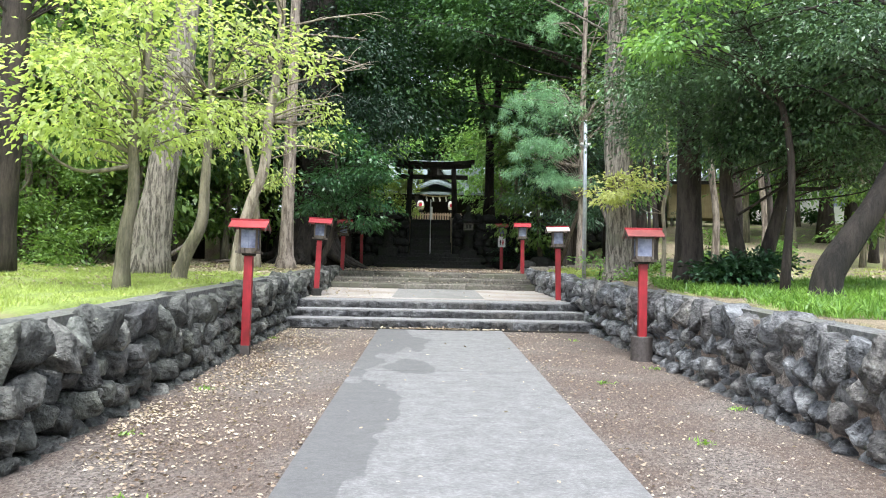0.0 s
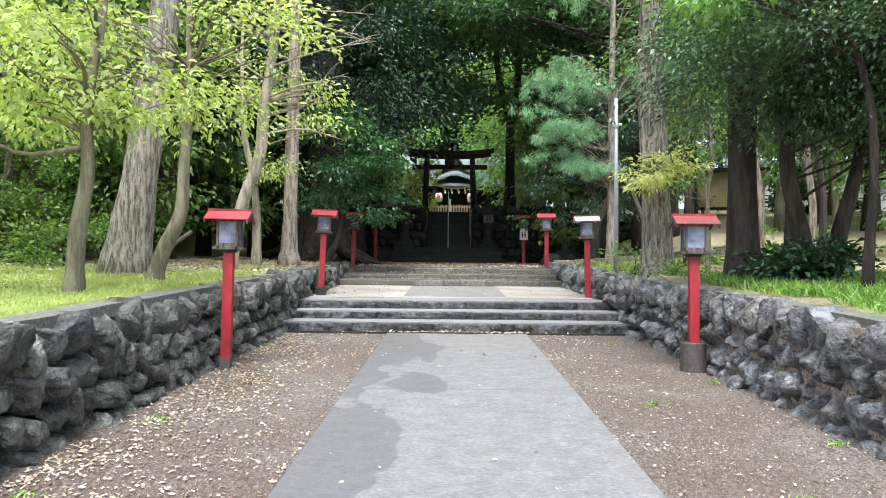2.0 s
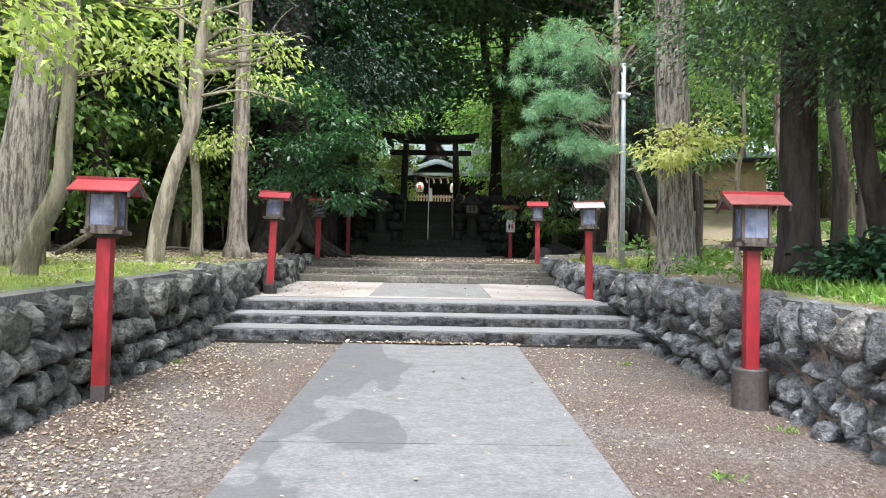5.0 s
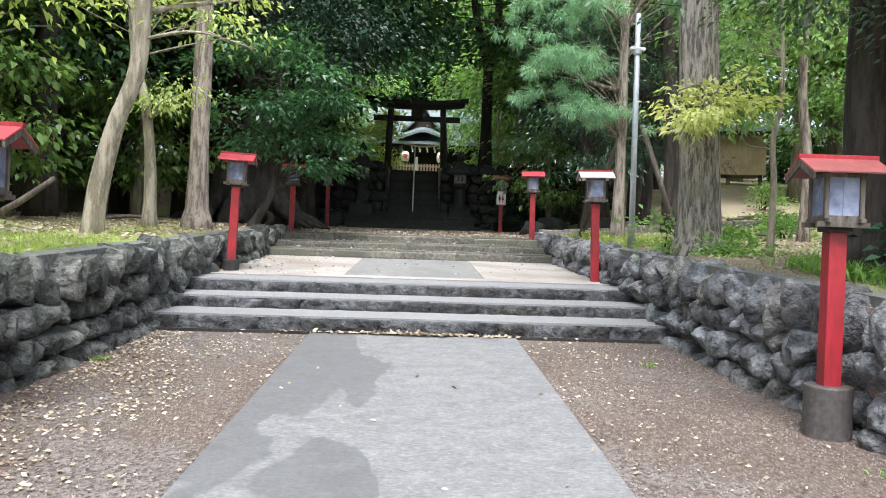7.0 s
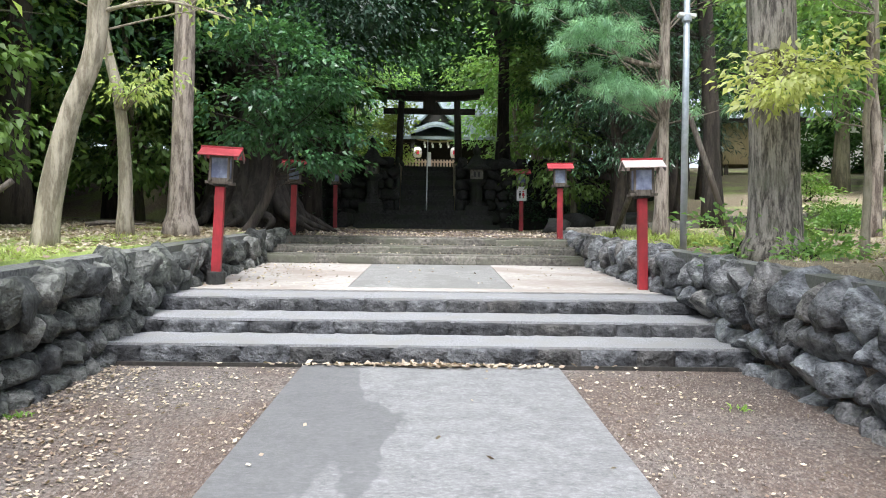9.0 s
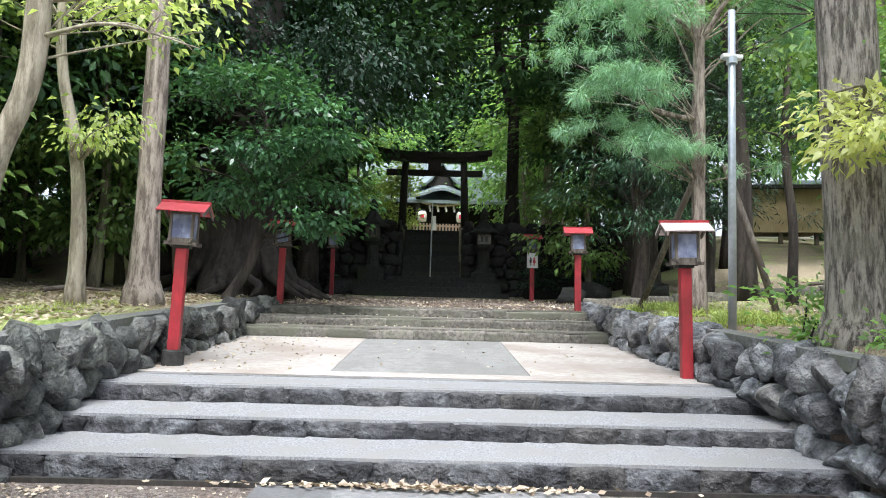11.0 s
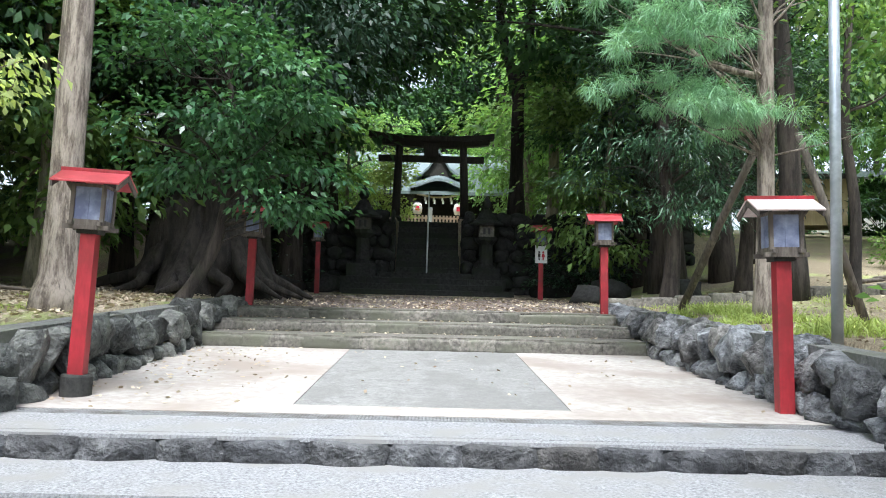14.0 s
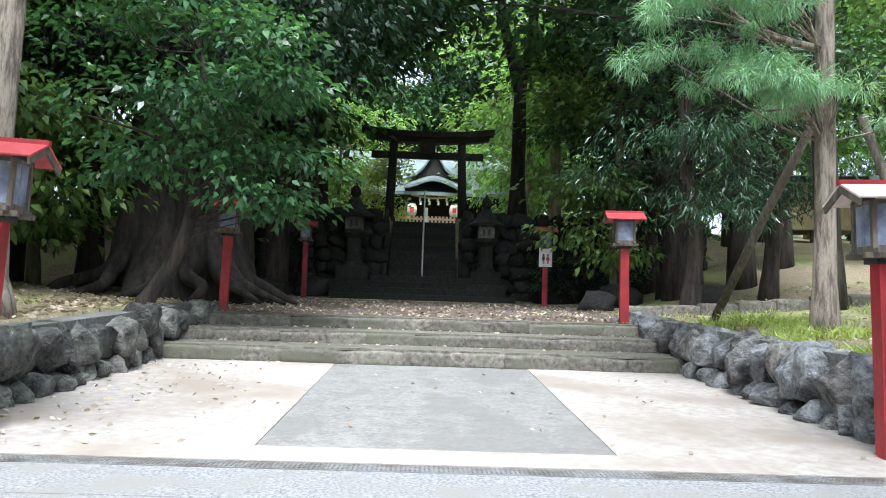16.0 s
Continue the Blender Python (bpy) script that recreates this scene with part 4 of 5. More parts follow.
for x in (-0.6, 1.3):
    ob = thing("paper_lantern", "round white paper lantern with red crest hanging at the porch", "paper lantern", x, 47.35, 6.05, 0, "paper lanterns at the porch")
    part("paper_body", Shape().lathe([(0.12, 0), (0.2, 0.08), (0.23, 0.28), (0.2, 0.48), (0.12, 0.56)], 14).mesh("paper_body", PAPER, True), ob)
    part("rim", Shape().lathe([(0.13, 0.55), (0.13, 0.62)], 14).mesh("rim", BLACK_PAINT), ob, "black rim")
    part("rim", Shape().lathe([(0.13, -0.06), (0.13, 0.01)], 14).mesh("rim", BLACK_PAINT), ob, "black rim")
    part("crest", Shape().box(-0.09, 0.09, -0.245, -0.20, 0.18, 0.38).mesh("crest", PINK_PAINT), ob, "red crest mark")

# ---------------------------------------------------------------- trees


def at(x, y):
    return (x, y, terrain(x, y))


# bank on the west side
tree("deciduous_tree", "stout grey furrowed trunk leaning on the grassy bank", at(-5.15, 14.1),
     [(0, 0, 0), (0.22, 0, 1.5), (0.5, 0.1, 4), (0.7, 0.2, 7), (0.8, 0.3, 9.5)], [0.36, 0.29, 0.24, 0.18, 0.1], BARK_BIG,
     [(0.0, 0.5, 6.8, 2.2, 2.2, 1.5, 40), (-0.6, -0.2, 4.2, 1.7, 1.5, 0.7, 22)], LEAF_LIME, 38, 0.34, 0.11, seed=2, flare=1.35, limbs=8)
tree("slender_tree", "thin crooked young tree with lime leaves on the bank", at(-3.98, 12.3),
     [(0, 0, 0), (0.14, 0, 0.45), (0.36, 0, 0.95), (0.38, 0.05, 1.6), (0.42, 0.1, 3), (0.35, 0.1, 4.6)], [0.115, 0.10, 0.09, 0.085, 0.06, 0.03], BARK_GREEN,
     [(0.3, 0, 3.7, 1.5, 1.4, 0.9, 34), (0.7, 0, 2.5, 0.9, 0.8, 0.35, 12)], LEAF_LIME, 38, 0.30, 0.10, seed=3, limbs=8, group="slender trees on the bank")
tree("slender_tree", "slim mossy young tree with lime leaves near the wall", at(-3.93, 9.95),
     [(0, 0, 0), (0.03, 0, 0.7), (0.12, 0, 1.3), (0.10, 0, 2.1), (0.25, 0, 3.2), (0.2, 0, 4.2)], [0.10, 0.085, 0.075, 0.065, 0.045, 0.02], BARK_GREEN,
     [(0.0, 0, 3.2, 1.5, 1.4, 0.9, 50), (-0.9, 0.2, 2.3, 0.9, 1.0, 0.5, 22), (0.5, 0.1, 2.2, 0.7, 0.7, 0.3, 12)], LEAF_LIME, 45, 0.28, 0.095, seed=4, limbs=9, group="slender trees on the bank")
tree("deciduous_tree", "dark straight trunk at the grassy bank's far side", at(-6.5, 11.6),
     [(0, 0, 0), (0.15, 0, 2), (0.25, 0, 5), (0.3, 0, 8)], [0.26, 0.22, 0.18, 0.1], BARK_DARK,
     [(-0.3, 0, 5.4, 2.2, 2.2, 1.6, 30), (-0.5, -1.5, 2.6, 1.3, 1.2, 0.5, 16)], LEAF_MID, 45, 0.34, 0.11, seed=5)
pale = tree("pale_tree", "pale smooth trunk bending upward with bare side branches", at(-4.06, 16.25),
     [(0, 0, 0), (0.1, 0, 0.7), (0.3, 0, 1.5), (0.55, 0, 2.2), (0.62, 0, 3.2), (0.8, 0.05, 4.8), (0.85, 0.1, 7.5)], [0.14, 0.125, 0.12, 0.11, 0.10, 0.085, 0.04], BARK_PALE,
     [(0.9, 0, 3.6, 1.3, 1.0, 0.8, 16), (0.6, 0, 5.8, 1.8, 1.6, 1.1, 28)], LEAF_LIME, 34, 0.26, 0.10, seed=6, limbs=12, flare=1.2)
tree("pale_tree", "thin pale leaning trunk beside the bending one", at(-4.22, 18.9),
     [(0, 0, 0), (0.0, 0, 1.0), (-0.1, 0, 2.0), (-0.35, 0, 3.2), (-0.4, 0, 5.5)], [0.11, 0.09, 0.08, 0.065, 0.03], BARK_PALE,
     [(-0.1, -0.3, 4.5, 1.3, 1.2, 1.2, 30), (0.5, -0.3, 2.2, 0.6, 0.5, 0.2, 9)], LEAF_LIME, 34, 0.22, 0.09, seed=7, limbs=8)
straight = tree("cedar_tree", "straight tall cedar trunk with fibrous grey-brown bark", at(-3.62, 19.5),
     [(0, 0, 0), (0.02, 0, 1.0), (0.05, 0, 3), (0.08, 0, 6), (0.1, 0, 10)], [0.22, 0.165, 0.15, 0.135, 0.10], BARK_CEDAR,
     [(0, 0, 10.5, 1.8, 1.8, 2.2, 60)], LEAF_DARK, 50, 0.38, 0.12, seed=8, flare=1.5, limbs=5)
bough = tree("leafy_bough_tree", "slim bent trunk with a bough of glossy green leaves", at(-3.3, 22.35),
             [(0, 0, 0), (0.22, 0.05, 0.35), (0.42, 0.1, 0.8), (0.52, 0.15, 1.3), (0.62, 0.2, 2.2), (0.5, 0.2, 3.2)], [0.105, 0.09, 0.08, 0.075, 0.06, 0.03], BARK_DARK,
             [(0.55, -0.5, 2.2, 1.5, 0.9, 0.5, 60), (1.35, -0.4, 1.35, 0.4, 0.5, 0.25, 12), (0.2, 0, 3.6, 1.7, 1.3, 0.7, 60), (1.4, -0.6, 3.2, 1.1, 0.8, 0.6, 34)], LEAF_BROAD, 38, 0.22, 0.125, seed=9, limbs=10)

rb = random.Random(21)


def bare_branches(ob, starts, mat):
    """Pale leafless side branches that fork towards their ends."""
    for x, y, z, dx, dz in starts:
        a = Vector((x, y, z))
        b = a + Vector((dx * 0.5, rb.uniform(-0.3, 0.1), dz * 0.5 + rb.uniform(0, 0.15)))
        c = a + Vector((dx, rb.uniform(-0.6, 0.2), dz + rb.uniform(-0.1, 0.1)))
        line = spline([a, b, c], 5)
        s = Shape().tube(line, spread([0.026, 0.017, 0.005], len(line)), 6)
        for q in (3, 5, 7, 8):
            e = line[q] + Vector((dx * rb.uniform(0.15, 0.35), rb.uniform(-0.3, 0.3), rb.uniform(-0.25, 0.4)))
            s.tube(spline([line[q], line[q].lerp(e, 0.5) + Vector((0, 0, 0.05)), e], 3), spread([0.011, 0.007, 0.003], 7), 5)
        part("bare_branch", s.mesh("bare_branch", mat, True), ob, "pale leafless branch")


bare_branches(pale, [(0.62, 0, 2.6, 1.5, -0.1), (0.66, 0, 3.3, 1.3, 0.35), (0.72, 0, 3.9, 2.0, 0.4), (0.8, 0, 4.6, 1.8, -0.15), (0.82, 0, 5.2, 2.2, 0.3), (0.7, 0, 3.6, -1.3, 0.5), (0.78, 0, 4.3, -1.1, 0.7)], BARK_PALE)
bare_branches(straight, [(0.06, 0, 4.2, 1.3, 0.1), (0.06, 0, 5.2, 1.7, 0.2), (0.08, 0, 6.0, 1.9, -0.3), (0.05, 0, 4.8, -1.0, 0.3)], BARK_CEDAR)

# buttressed camphor
camphor = thing("camphor_tree", "huge dark old tree with spreading buttress roots", "tree", -4.2, 26.6, bank(-4.2, 26.6))
part("trunk", Shape().tube(spline([(0, 0, -0.2), (0.0, 0, 0.5), (0.05, 0, 1.4), (0.1, 0, 3), (0.2, 0, 6), (0.3, 0, 10)], 5), spread([1.25, 1.0, 0.85, 0.75, 0.65, 0.5], 26), 28, 0.7).mesh("trunk", BARK_SHADED, True), camphor)
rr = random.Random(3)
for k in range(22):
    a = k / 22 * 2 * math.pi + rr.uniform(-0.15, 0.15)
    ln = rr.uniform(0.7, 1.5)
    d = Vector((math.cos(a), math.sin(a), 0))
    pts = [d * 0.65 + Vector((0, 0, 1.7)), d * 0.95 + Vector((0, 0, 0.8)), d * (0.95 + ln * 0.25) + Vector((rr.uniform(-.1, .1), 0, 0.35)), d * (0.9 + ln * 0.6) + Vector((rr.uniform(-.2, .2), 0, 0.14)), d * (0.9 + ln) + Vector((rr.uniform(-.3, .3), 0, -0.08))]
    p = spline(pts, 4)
    part("root", Shape().tube(p, spread([0.10, 0.17, 0.14, 0.09, 0.03], len(p)), 8, 0.3).mesh("root", BARK_SHADED, True), camphor)
rng0 = np.random.default_rng(31)
cc = clumps([(0.5, -0.5, 6.5, 4.5, 3.6, 2.2, 190), (1.6, -1.5, 4.6, 2.2, 1.6, 0.9, 60), (-2.5, -1.5, 5.0, 2.6, 2.0, 1.3, 70), (0, 0.5, 10.5, 4.5, 4, 2.5, 160)], rng0)
for i in rng0.permutation(len(cc))[:14]:
    a = Vector((0.15, 0, rng0.uniform(2.8, 6)))
    tip = Vector(cc[i])
    p = spline([a, a.lerp(tip, 0.5) + Vector((0, 0, 0.5)), tip], 5)
    part("limb", Shape().tube(p, spread([0.2, 0.1, 0.02], len(p)), 7, 0.2).mesh("limb", BARK_SHADED, True), camphor)
# The crown's shade comes from these darker leaf colours.
part("crown", crown_mesh("crown", cc, 60, 0.45, 0.14, LEAF_SHADED, rng0, 0.45), camphor, kind="stuff")

# east side
big = tree("deciduous_tree", "thick furrowed grey trunk with young shoots at its foot", at(3.95, 16.05),
           [(0, 0, 0), (0.0, 0, 0.6), (-0.04, 0, 2), (-0.1, 0, 4), (0.0, 0, 7)], [0.34, 0.275, 0.255, 0.235, 0.16], BARK_BIG,
           [(0.2, 0, 7.2, 2.6, 2.4, 1.5, 60)], LEAF_MID, 45, 0.36, 0.11, seed=12, flare=1.3, limbs=6, sides=18)
tree("leafy_bough", "bough with pale yellow-green maple leaves against the trunk", at(3.62, 15.35),
     [(0.32, 0.62, 1.95), (0.2, 0.35, 2.1), (0.05, 0.05, 2.2), (-0.25, -0.1, 2.1)], [0.022, 0.02, 0.015, 0.008], BARK_GREEN,
     [(0.1, 0, 2.15, 0.55, 0.5, 0.28, 16), (-0.25, -0.1, 1.85, 0.42, 0.4, 0.2, 11), (0.35, 0, 1.75, 0.45, 0.4, 0.2, 9)], LEAF_MAPLE, 30, 0.13, 0.105, seed=13, limbs=5, twigs=14, width=0.42, category="bough")
tree("pine_tree", "slender pine with soft bright needle tufts", at(3.98, 20.35),
     [(0, 0, 0), (0.02, 0, 1.5), (0.03, 0, 4), (0.1, 0, 8)], [0.125, 0.10, 0.085, 0.05], BARK_CEDAR,
     [(-1.1, -0.3, 2.9, 0.85, 0.7, 0.7, 90), (-1.1, 0, 4.3, 1.1, 0.9, 0.8, 110), (0.4, 0, 2.3, 0.8, 0.7, 0.3, 16), (0.9, 0, 4.4, 0.9, 0.9, 0.7, 60), (0, 0, 7.2, 1.4, 1.4, 1.2, 50), (-0.5, -0.2, 2.6, 0.5, 0.5, 0.25, 12)],
     NEEDLE, 100, 0.03, 0.14, seed=14, width=0.06, flat=0.9, limbs=5, twigs=70)
tree("cedar_tree", "dark straight cedar trunk behind the grass", at(4.35, 12.9),
     [(0, 0, 0), (0, 0, 1.5), (0.02, 0, 4), (0.05, 0, 8)], [0.25, 0.205, 0.19, 0.14], BARK_DARK, [(0, 0, 7.5, 2.2, 2.2, 1.8, 60)], LEAF_DARK, 50, 0.4, 0.11, seed=15, flare=1.3, limbs=4)
tree("evergreen_tree", "dense dark evergreen with several leaning stems", at(5.05, 12.3),
     [(0, 0, 0), (-0.15, 0, 0.8), (-0.3, 0, 1.6), (-0.25, 0, 2.6), (0, 0, 4)], [0.15, 0.12, 0.10, 0.09, 0.05], BARK_DARK,
     [(-0.6, -0.5, 3.6, 1.9, 1.6, 1.5, 240), (0.9, -0.8, 3.0, 1.7, 1.5, 1.3, 200), (-0.7, -0.4, 2.9, 1.2, 0.9, 0.5, 70), (0.7, -0.3, 2.5, 1.5, 1.1, 0.4, 55), (0.3, 0, 5.2, 2.2, 2, 1.3, 150)], LEAF_SMALL, 75, 0.27, 0.075, seed=16, limbs=9, width=0.42)
tree("evergreen_tree", "leaning dark stem carrying small evergreen leaves", at(5.25, 12.2),
     [(0, 0, 0), (0.15, 0, 0.7), (0.4, 0, 1.6), (0.6, 0, 2.8)], [0.13, 0.11, 0.09, 0.05], BARK_DARK,
     [(1.4, -0.3, 3.2, 1.7, 1.5, 1.4, 200)], LEAF_SMALL, 75, 0.27, 0.075, seed=17, limbs=6, width=0.42)
tree("evergreen_tree", "thick dark trunk leaning over the grass with a crooked stub", at(4.85, 9.4),
     [(0, 0, 0), (0.05, 0, 0.35), (0.35, 0, 0.8), (0.75, 0, 1.4), (1.3, 0.2, 2.4), (1.7, 0.4, 3.6)], [0.22, 0.19, 0.16, 0.14, 0.11, 0.06], BARK_SHADED,
     [(1.3, 0.6, 3.4, 1.6, 1.5, 1.0, 190), (0.2, 1.6, 3.5, 1.5, 1.2, 0.8, 120)], LEAF_SMALL, 75, 0.26, 0.075, seed=18, limbs=8, width=0.42)
tree("deciduous_tree", "overhanging bough with fresh bright leaves", at(4.9, 10.6),
     [(0, 0, 0), (0.1, 0, 2), (-0.3, 0, 3.4), (-0.9, -0.2, 4.0)], [0.06, 0.05, 0.035, 0.015], BARK_DARK,
     [(-1.3, -0.2, 3.9, 0.9, 0.8, 0.35, 22), (-1.6, 0, 3.4, 0.5, 0.5, 0.2, 8)], LEAF_BRIGHT, 34, 0.2, 0.11, seed=19, limbs=5, twigs=16)
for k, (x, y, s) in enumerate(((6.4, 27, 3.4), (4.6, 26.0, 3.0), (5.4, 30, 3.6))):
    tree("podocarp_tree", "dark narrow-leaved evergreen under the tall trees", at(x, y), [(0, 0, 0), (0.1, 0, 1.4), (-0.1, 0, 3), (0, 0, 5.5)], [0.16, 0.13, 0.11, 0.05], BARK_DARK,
         [(0, 0, 2.6, 1.5, 1.3, 1.1, 60), (0, 0, 4.6, 1.8, 1.6, 1.6, 80)], LEAF_DARK if k % 2 else LEAF_SHADED, 60, 0.30, 0.15, seed=40 + k, width=0.16, limbs=7, group="evergreens on the east side")
for x0, y0, x1, y1, zt in ((3.75, 22.75, 4.35, 20.9, 2.5), (5.2, 20.4, 4.4, 20.4, 2.2)):
    ob = thing("prop_pole", "slanting wooden prop pole supporting the pine", "prop", *at(x0, y0), group="props of the pine")
    part("log", Shape().tube([(0, 0, -0.1), ((x1 - x0) * 0.5, (y1 - y0) * 0.5, zt * 0.5), (x1 - x0, y1 - y0, zt)], [0.058, 0.052, 0.045], 8, 0.15).mesh("log", GREY_WOOD, True), ob)

# Added to shade the stairs; only the lowest spray copies foliage in sight.
tree("broadleaf_tree", "tall tree added with a high canopy to shade the walkway and stairs", at(6.6, 25.2), [(0, 0, 0), (-0.1, 0, 3), (-0.4, 0, 6), (-1.2, 0.2, 8.5)], [0.22, 0.18, 0.15, 0.08], BARK_DARK,
     [(-7.0, 5.6, 6.4, 1.0, 1.0, 0.9, 30), (-4.2, 2.0, 9.0, 3.2, 3.2, 1.4, 190), (-2.0, 0, 8.6, 2.6, 2.6, 1.6, 110), (-5.5, 5.0, 9.5, 3.0, 3.0, 1.4, 150)], LEAF_FAR, 44, 0.5, 0.18, seed=33, limbs=9)

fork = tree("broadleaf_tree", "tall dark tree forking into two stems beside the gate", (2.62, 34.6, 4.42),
            [(0, 0, 0), (0.02, 0, 2.4), (0.05, 0, 4.0), (0.32, 0, 5.4), (0.36, 0, 7.5), (0.2, 0, 11)], [0.24, 0.19, 0.18, 0.15, 0.13, 0.07], BARK_SHADED,
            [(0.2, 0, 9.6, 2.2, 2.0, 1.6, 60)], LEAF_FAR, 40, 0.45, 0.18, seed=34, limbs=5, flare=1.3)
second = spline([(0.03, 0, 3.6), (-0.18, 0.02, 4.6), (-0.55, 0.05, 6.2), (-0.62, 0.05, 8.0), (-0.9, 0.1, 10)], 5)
part("stem", Shape().tube(second, spread([0.15, 0.145, 0.13, 0.11, 0.05], len(second)), 10, 0.12).mesh("stem", BARK_SHADED, True), fork)
# Added tree: its high crown is there only to darken the stairs.
tree("broadleaf_tree", "tall tree added with a high crown to shade the stairs", at(6.9, 29.4), [(0, 0, 0), (-0.1, 0, 3.5), (-0.4, 0, 7), (-1.6, 0.2, 9.4)], [0.26, 0.21, 0.16, 0.08], BARK_DARK,
     [(-4.0, 0.6, 10.2, 3.4, 3.2, 1.1, 150)], LEAF_FAR, 44, 0.5, 0.2, seed=36, limbs=9)

# forest behind: a few kinds, each built once and then copied
rf = random.Random(11)


def forest_kind(name, label, h, r0, blobs, leaf, per, spray, size, seed, bark, width=0.5):
    return tree(name, label, (0, 0, 0), [(0, 0, 0), (0.1, 0, h * 0.35), (-0.1, 0.1, h * 0.7), (0, 0, h)], [r0, r0 * 0.8, r0 * 0.55, r0 * 0.2], bark, blobs, leaf, per, spray, size, seed=seed, limbs=6, twigs=10, width=width, sides=10, group="trees of the wood")


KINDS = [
    forest_kind("cedar_tree", "tall dark cedar in the wood behind", 16, 0.25, [(0, 0, 6, 2.2, 2.2, 2.2, 60), (0, 0, 10, 2.3, 2.3, 2.8, 90), (0, 0, 14.5, 1.5, 1.5, 2.4, 50)], LEAF_SHADED, 40, 0.5, 0.24, 51, BARK_DARK, 0.3),
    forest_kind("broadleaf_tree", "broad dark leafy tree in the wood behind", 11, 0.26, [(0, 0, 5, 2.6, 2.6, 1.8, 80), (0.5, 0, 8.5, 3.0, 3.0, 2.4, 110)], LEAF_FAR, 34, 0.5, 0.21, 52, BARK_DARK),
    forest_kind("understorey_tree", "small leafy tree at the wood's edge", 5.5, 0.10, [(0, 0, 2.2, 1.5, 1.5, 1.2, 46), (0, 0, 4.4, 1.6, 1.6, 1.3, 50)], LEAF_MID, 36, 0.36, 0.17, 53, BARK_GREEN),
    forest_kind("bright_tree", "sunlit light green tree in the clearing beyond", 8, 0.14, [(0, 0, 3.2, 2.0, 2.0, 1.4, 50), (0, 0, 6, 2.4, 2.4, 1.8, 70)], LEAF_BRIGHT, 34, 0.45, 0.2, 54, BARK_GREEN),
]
first = {}


def plant(k, x, y, s=1.0, z=None):
    zz = terrain(x, y) if z is None else z
    m = pose(x, y, zz - 0.05, rf.uniform(-2, 2), rf.uniform(-2, 2), rf.uniform(0, 360))
    if k not in first:
        first[k] = KINDS[k]
        KINDS[k].matrix_basis = m
        ob = KINDS[k]
    else:
        ob = copy_thing(KINDS[k], m)
    s *= rf.uniform(0.9, 1.12)
    ob.scale = (s, s, s)
    return ob


# tall dark wood round the stairs and gate
for x, y in ((-3.4, 36.5), (-5.8, 33), (-9, 30), (-12.5, 27), (-8.5, 37), (-13, 34), (9.5, 36.5), (-3.0, 34.9), (-4.7, 38.5), (0.3, 57), (-4, 58), (4.5, 57), (-6.6, 30.5), (-6.5, 43), (7, 43), (12, 40), (-17, 29), (-11.5, 22.5), (-16, 22)):
    plant(0, x, y)
for x, y in ((-6.8, 29), (-9.5, 25), (-7.5, 22), (-12, 19), (8.5, 31), (-5, 34.2), (-3.9, 29.6), (-14, 16), (-10, 41), (-14.5, 25), (-12, 31), (-16, 27), (-18, 33), (-1.5, 56), (2.5, 62), (-3, 66), (0.6, 59), (4.2, 58), (-4.4, 60), (6.5, 62), (19, 33), (21, 38), (16, 31), (-20, 18), (-19, 24), (23, 30), (16.5, 27)):
    plant(1, x, y)
for x, y in ((-6.5, 24.5), (-9.5, 27.5), (-11, 24.8), (-12.5, 22), (-7.4, 28), (-10, 20), (-7.4, 19.5), (-9.2, 17.8), (-10.5, 14), (-8.8, 21), (-5.6, 30.5), (-11.5, 11), (-8.5, 8), (-5.5, 35.5), (13, 23), (17, 20)):
    plant(2, x, y)
for x, y in ((-3.6, 47), (3.9, 48), (-6.5, 54), (7.5, 55), (-1, 62), (3, 60), (-11, 50), (12, 50), (0.5, 70), (-8, 66), (9, 68), (14, 29.5), (20, 26), (-9.3, 18.8), (-12, 15), (-11, 21.2)):
    plant(3, x, y)
for x, y in ((-3.9, 28.6), (5.6, 29.3), (-3.6, 31.6), (-3.4, 34.2)):
    plant(1, x, y, 1.4)
for x, y in ((-13.5, 28.5), (-15, 31), (-17.5, 29.5), (-20, 33), (-16.5, 35.5), (-22, 28), (-19.5, 37), (-24, 32), (-14.5, 37.5), (-21, 22), (25, 43.5)):
    plant(2, x, y, 1.35)
for x, y in ((3.9, 42.5), (-3.4, 43.5)):
    plant(2, x, y, 1.1)
for x, y in ((12.9, 31.6), (16.2, 35.5), (19.6, 37.5), (23, 39), (21, 44), (17, 46.5), (26, 46)):
    plant(3, x, y, 1.7)
for x, y in ((4.5, 39.6), (7.4, 41.5), (4.6, 46)):
    plant(3, x, y, 1.45)
for k, x, y, size in ((0, 5.6, 31.8, 0.9), (0, 6.4, 34.6, 1.0), (1, 5.0, 33.6, 0.75), (2, 4.4, 30.2, 1.0), (1, -2.6, 55.5, 1.7), (1, 0.8, 56.5, 1.7), (1, 3.7, 55.2, 1.7)):
    plant(k, x, y, size)
# distant ring of wood that closes the view
for k in range(46):
    a = radians(-10 + 200 * k / 45)
    r = rf.uniform(48, 66)
    x, y = r * math.cos(a), 18 + r * math.sin(a)
    plant(rf.choice((0, 1, 1, 3)), x, y, 1.3)
for k in range(12):
    a = radians(195 + 150 * k / 11)
    plant(1, 40 * math.cos(a), 10 + 40 * math.sin(a), 1.2)

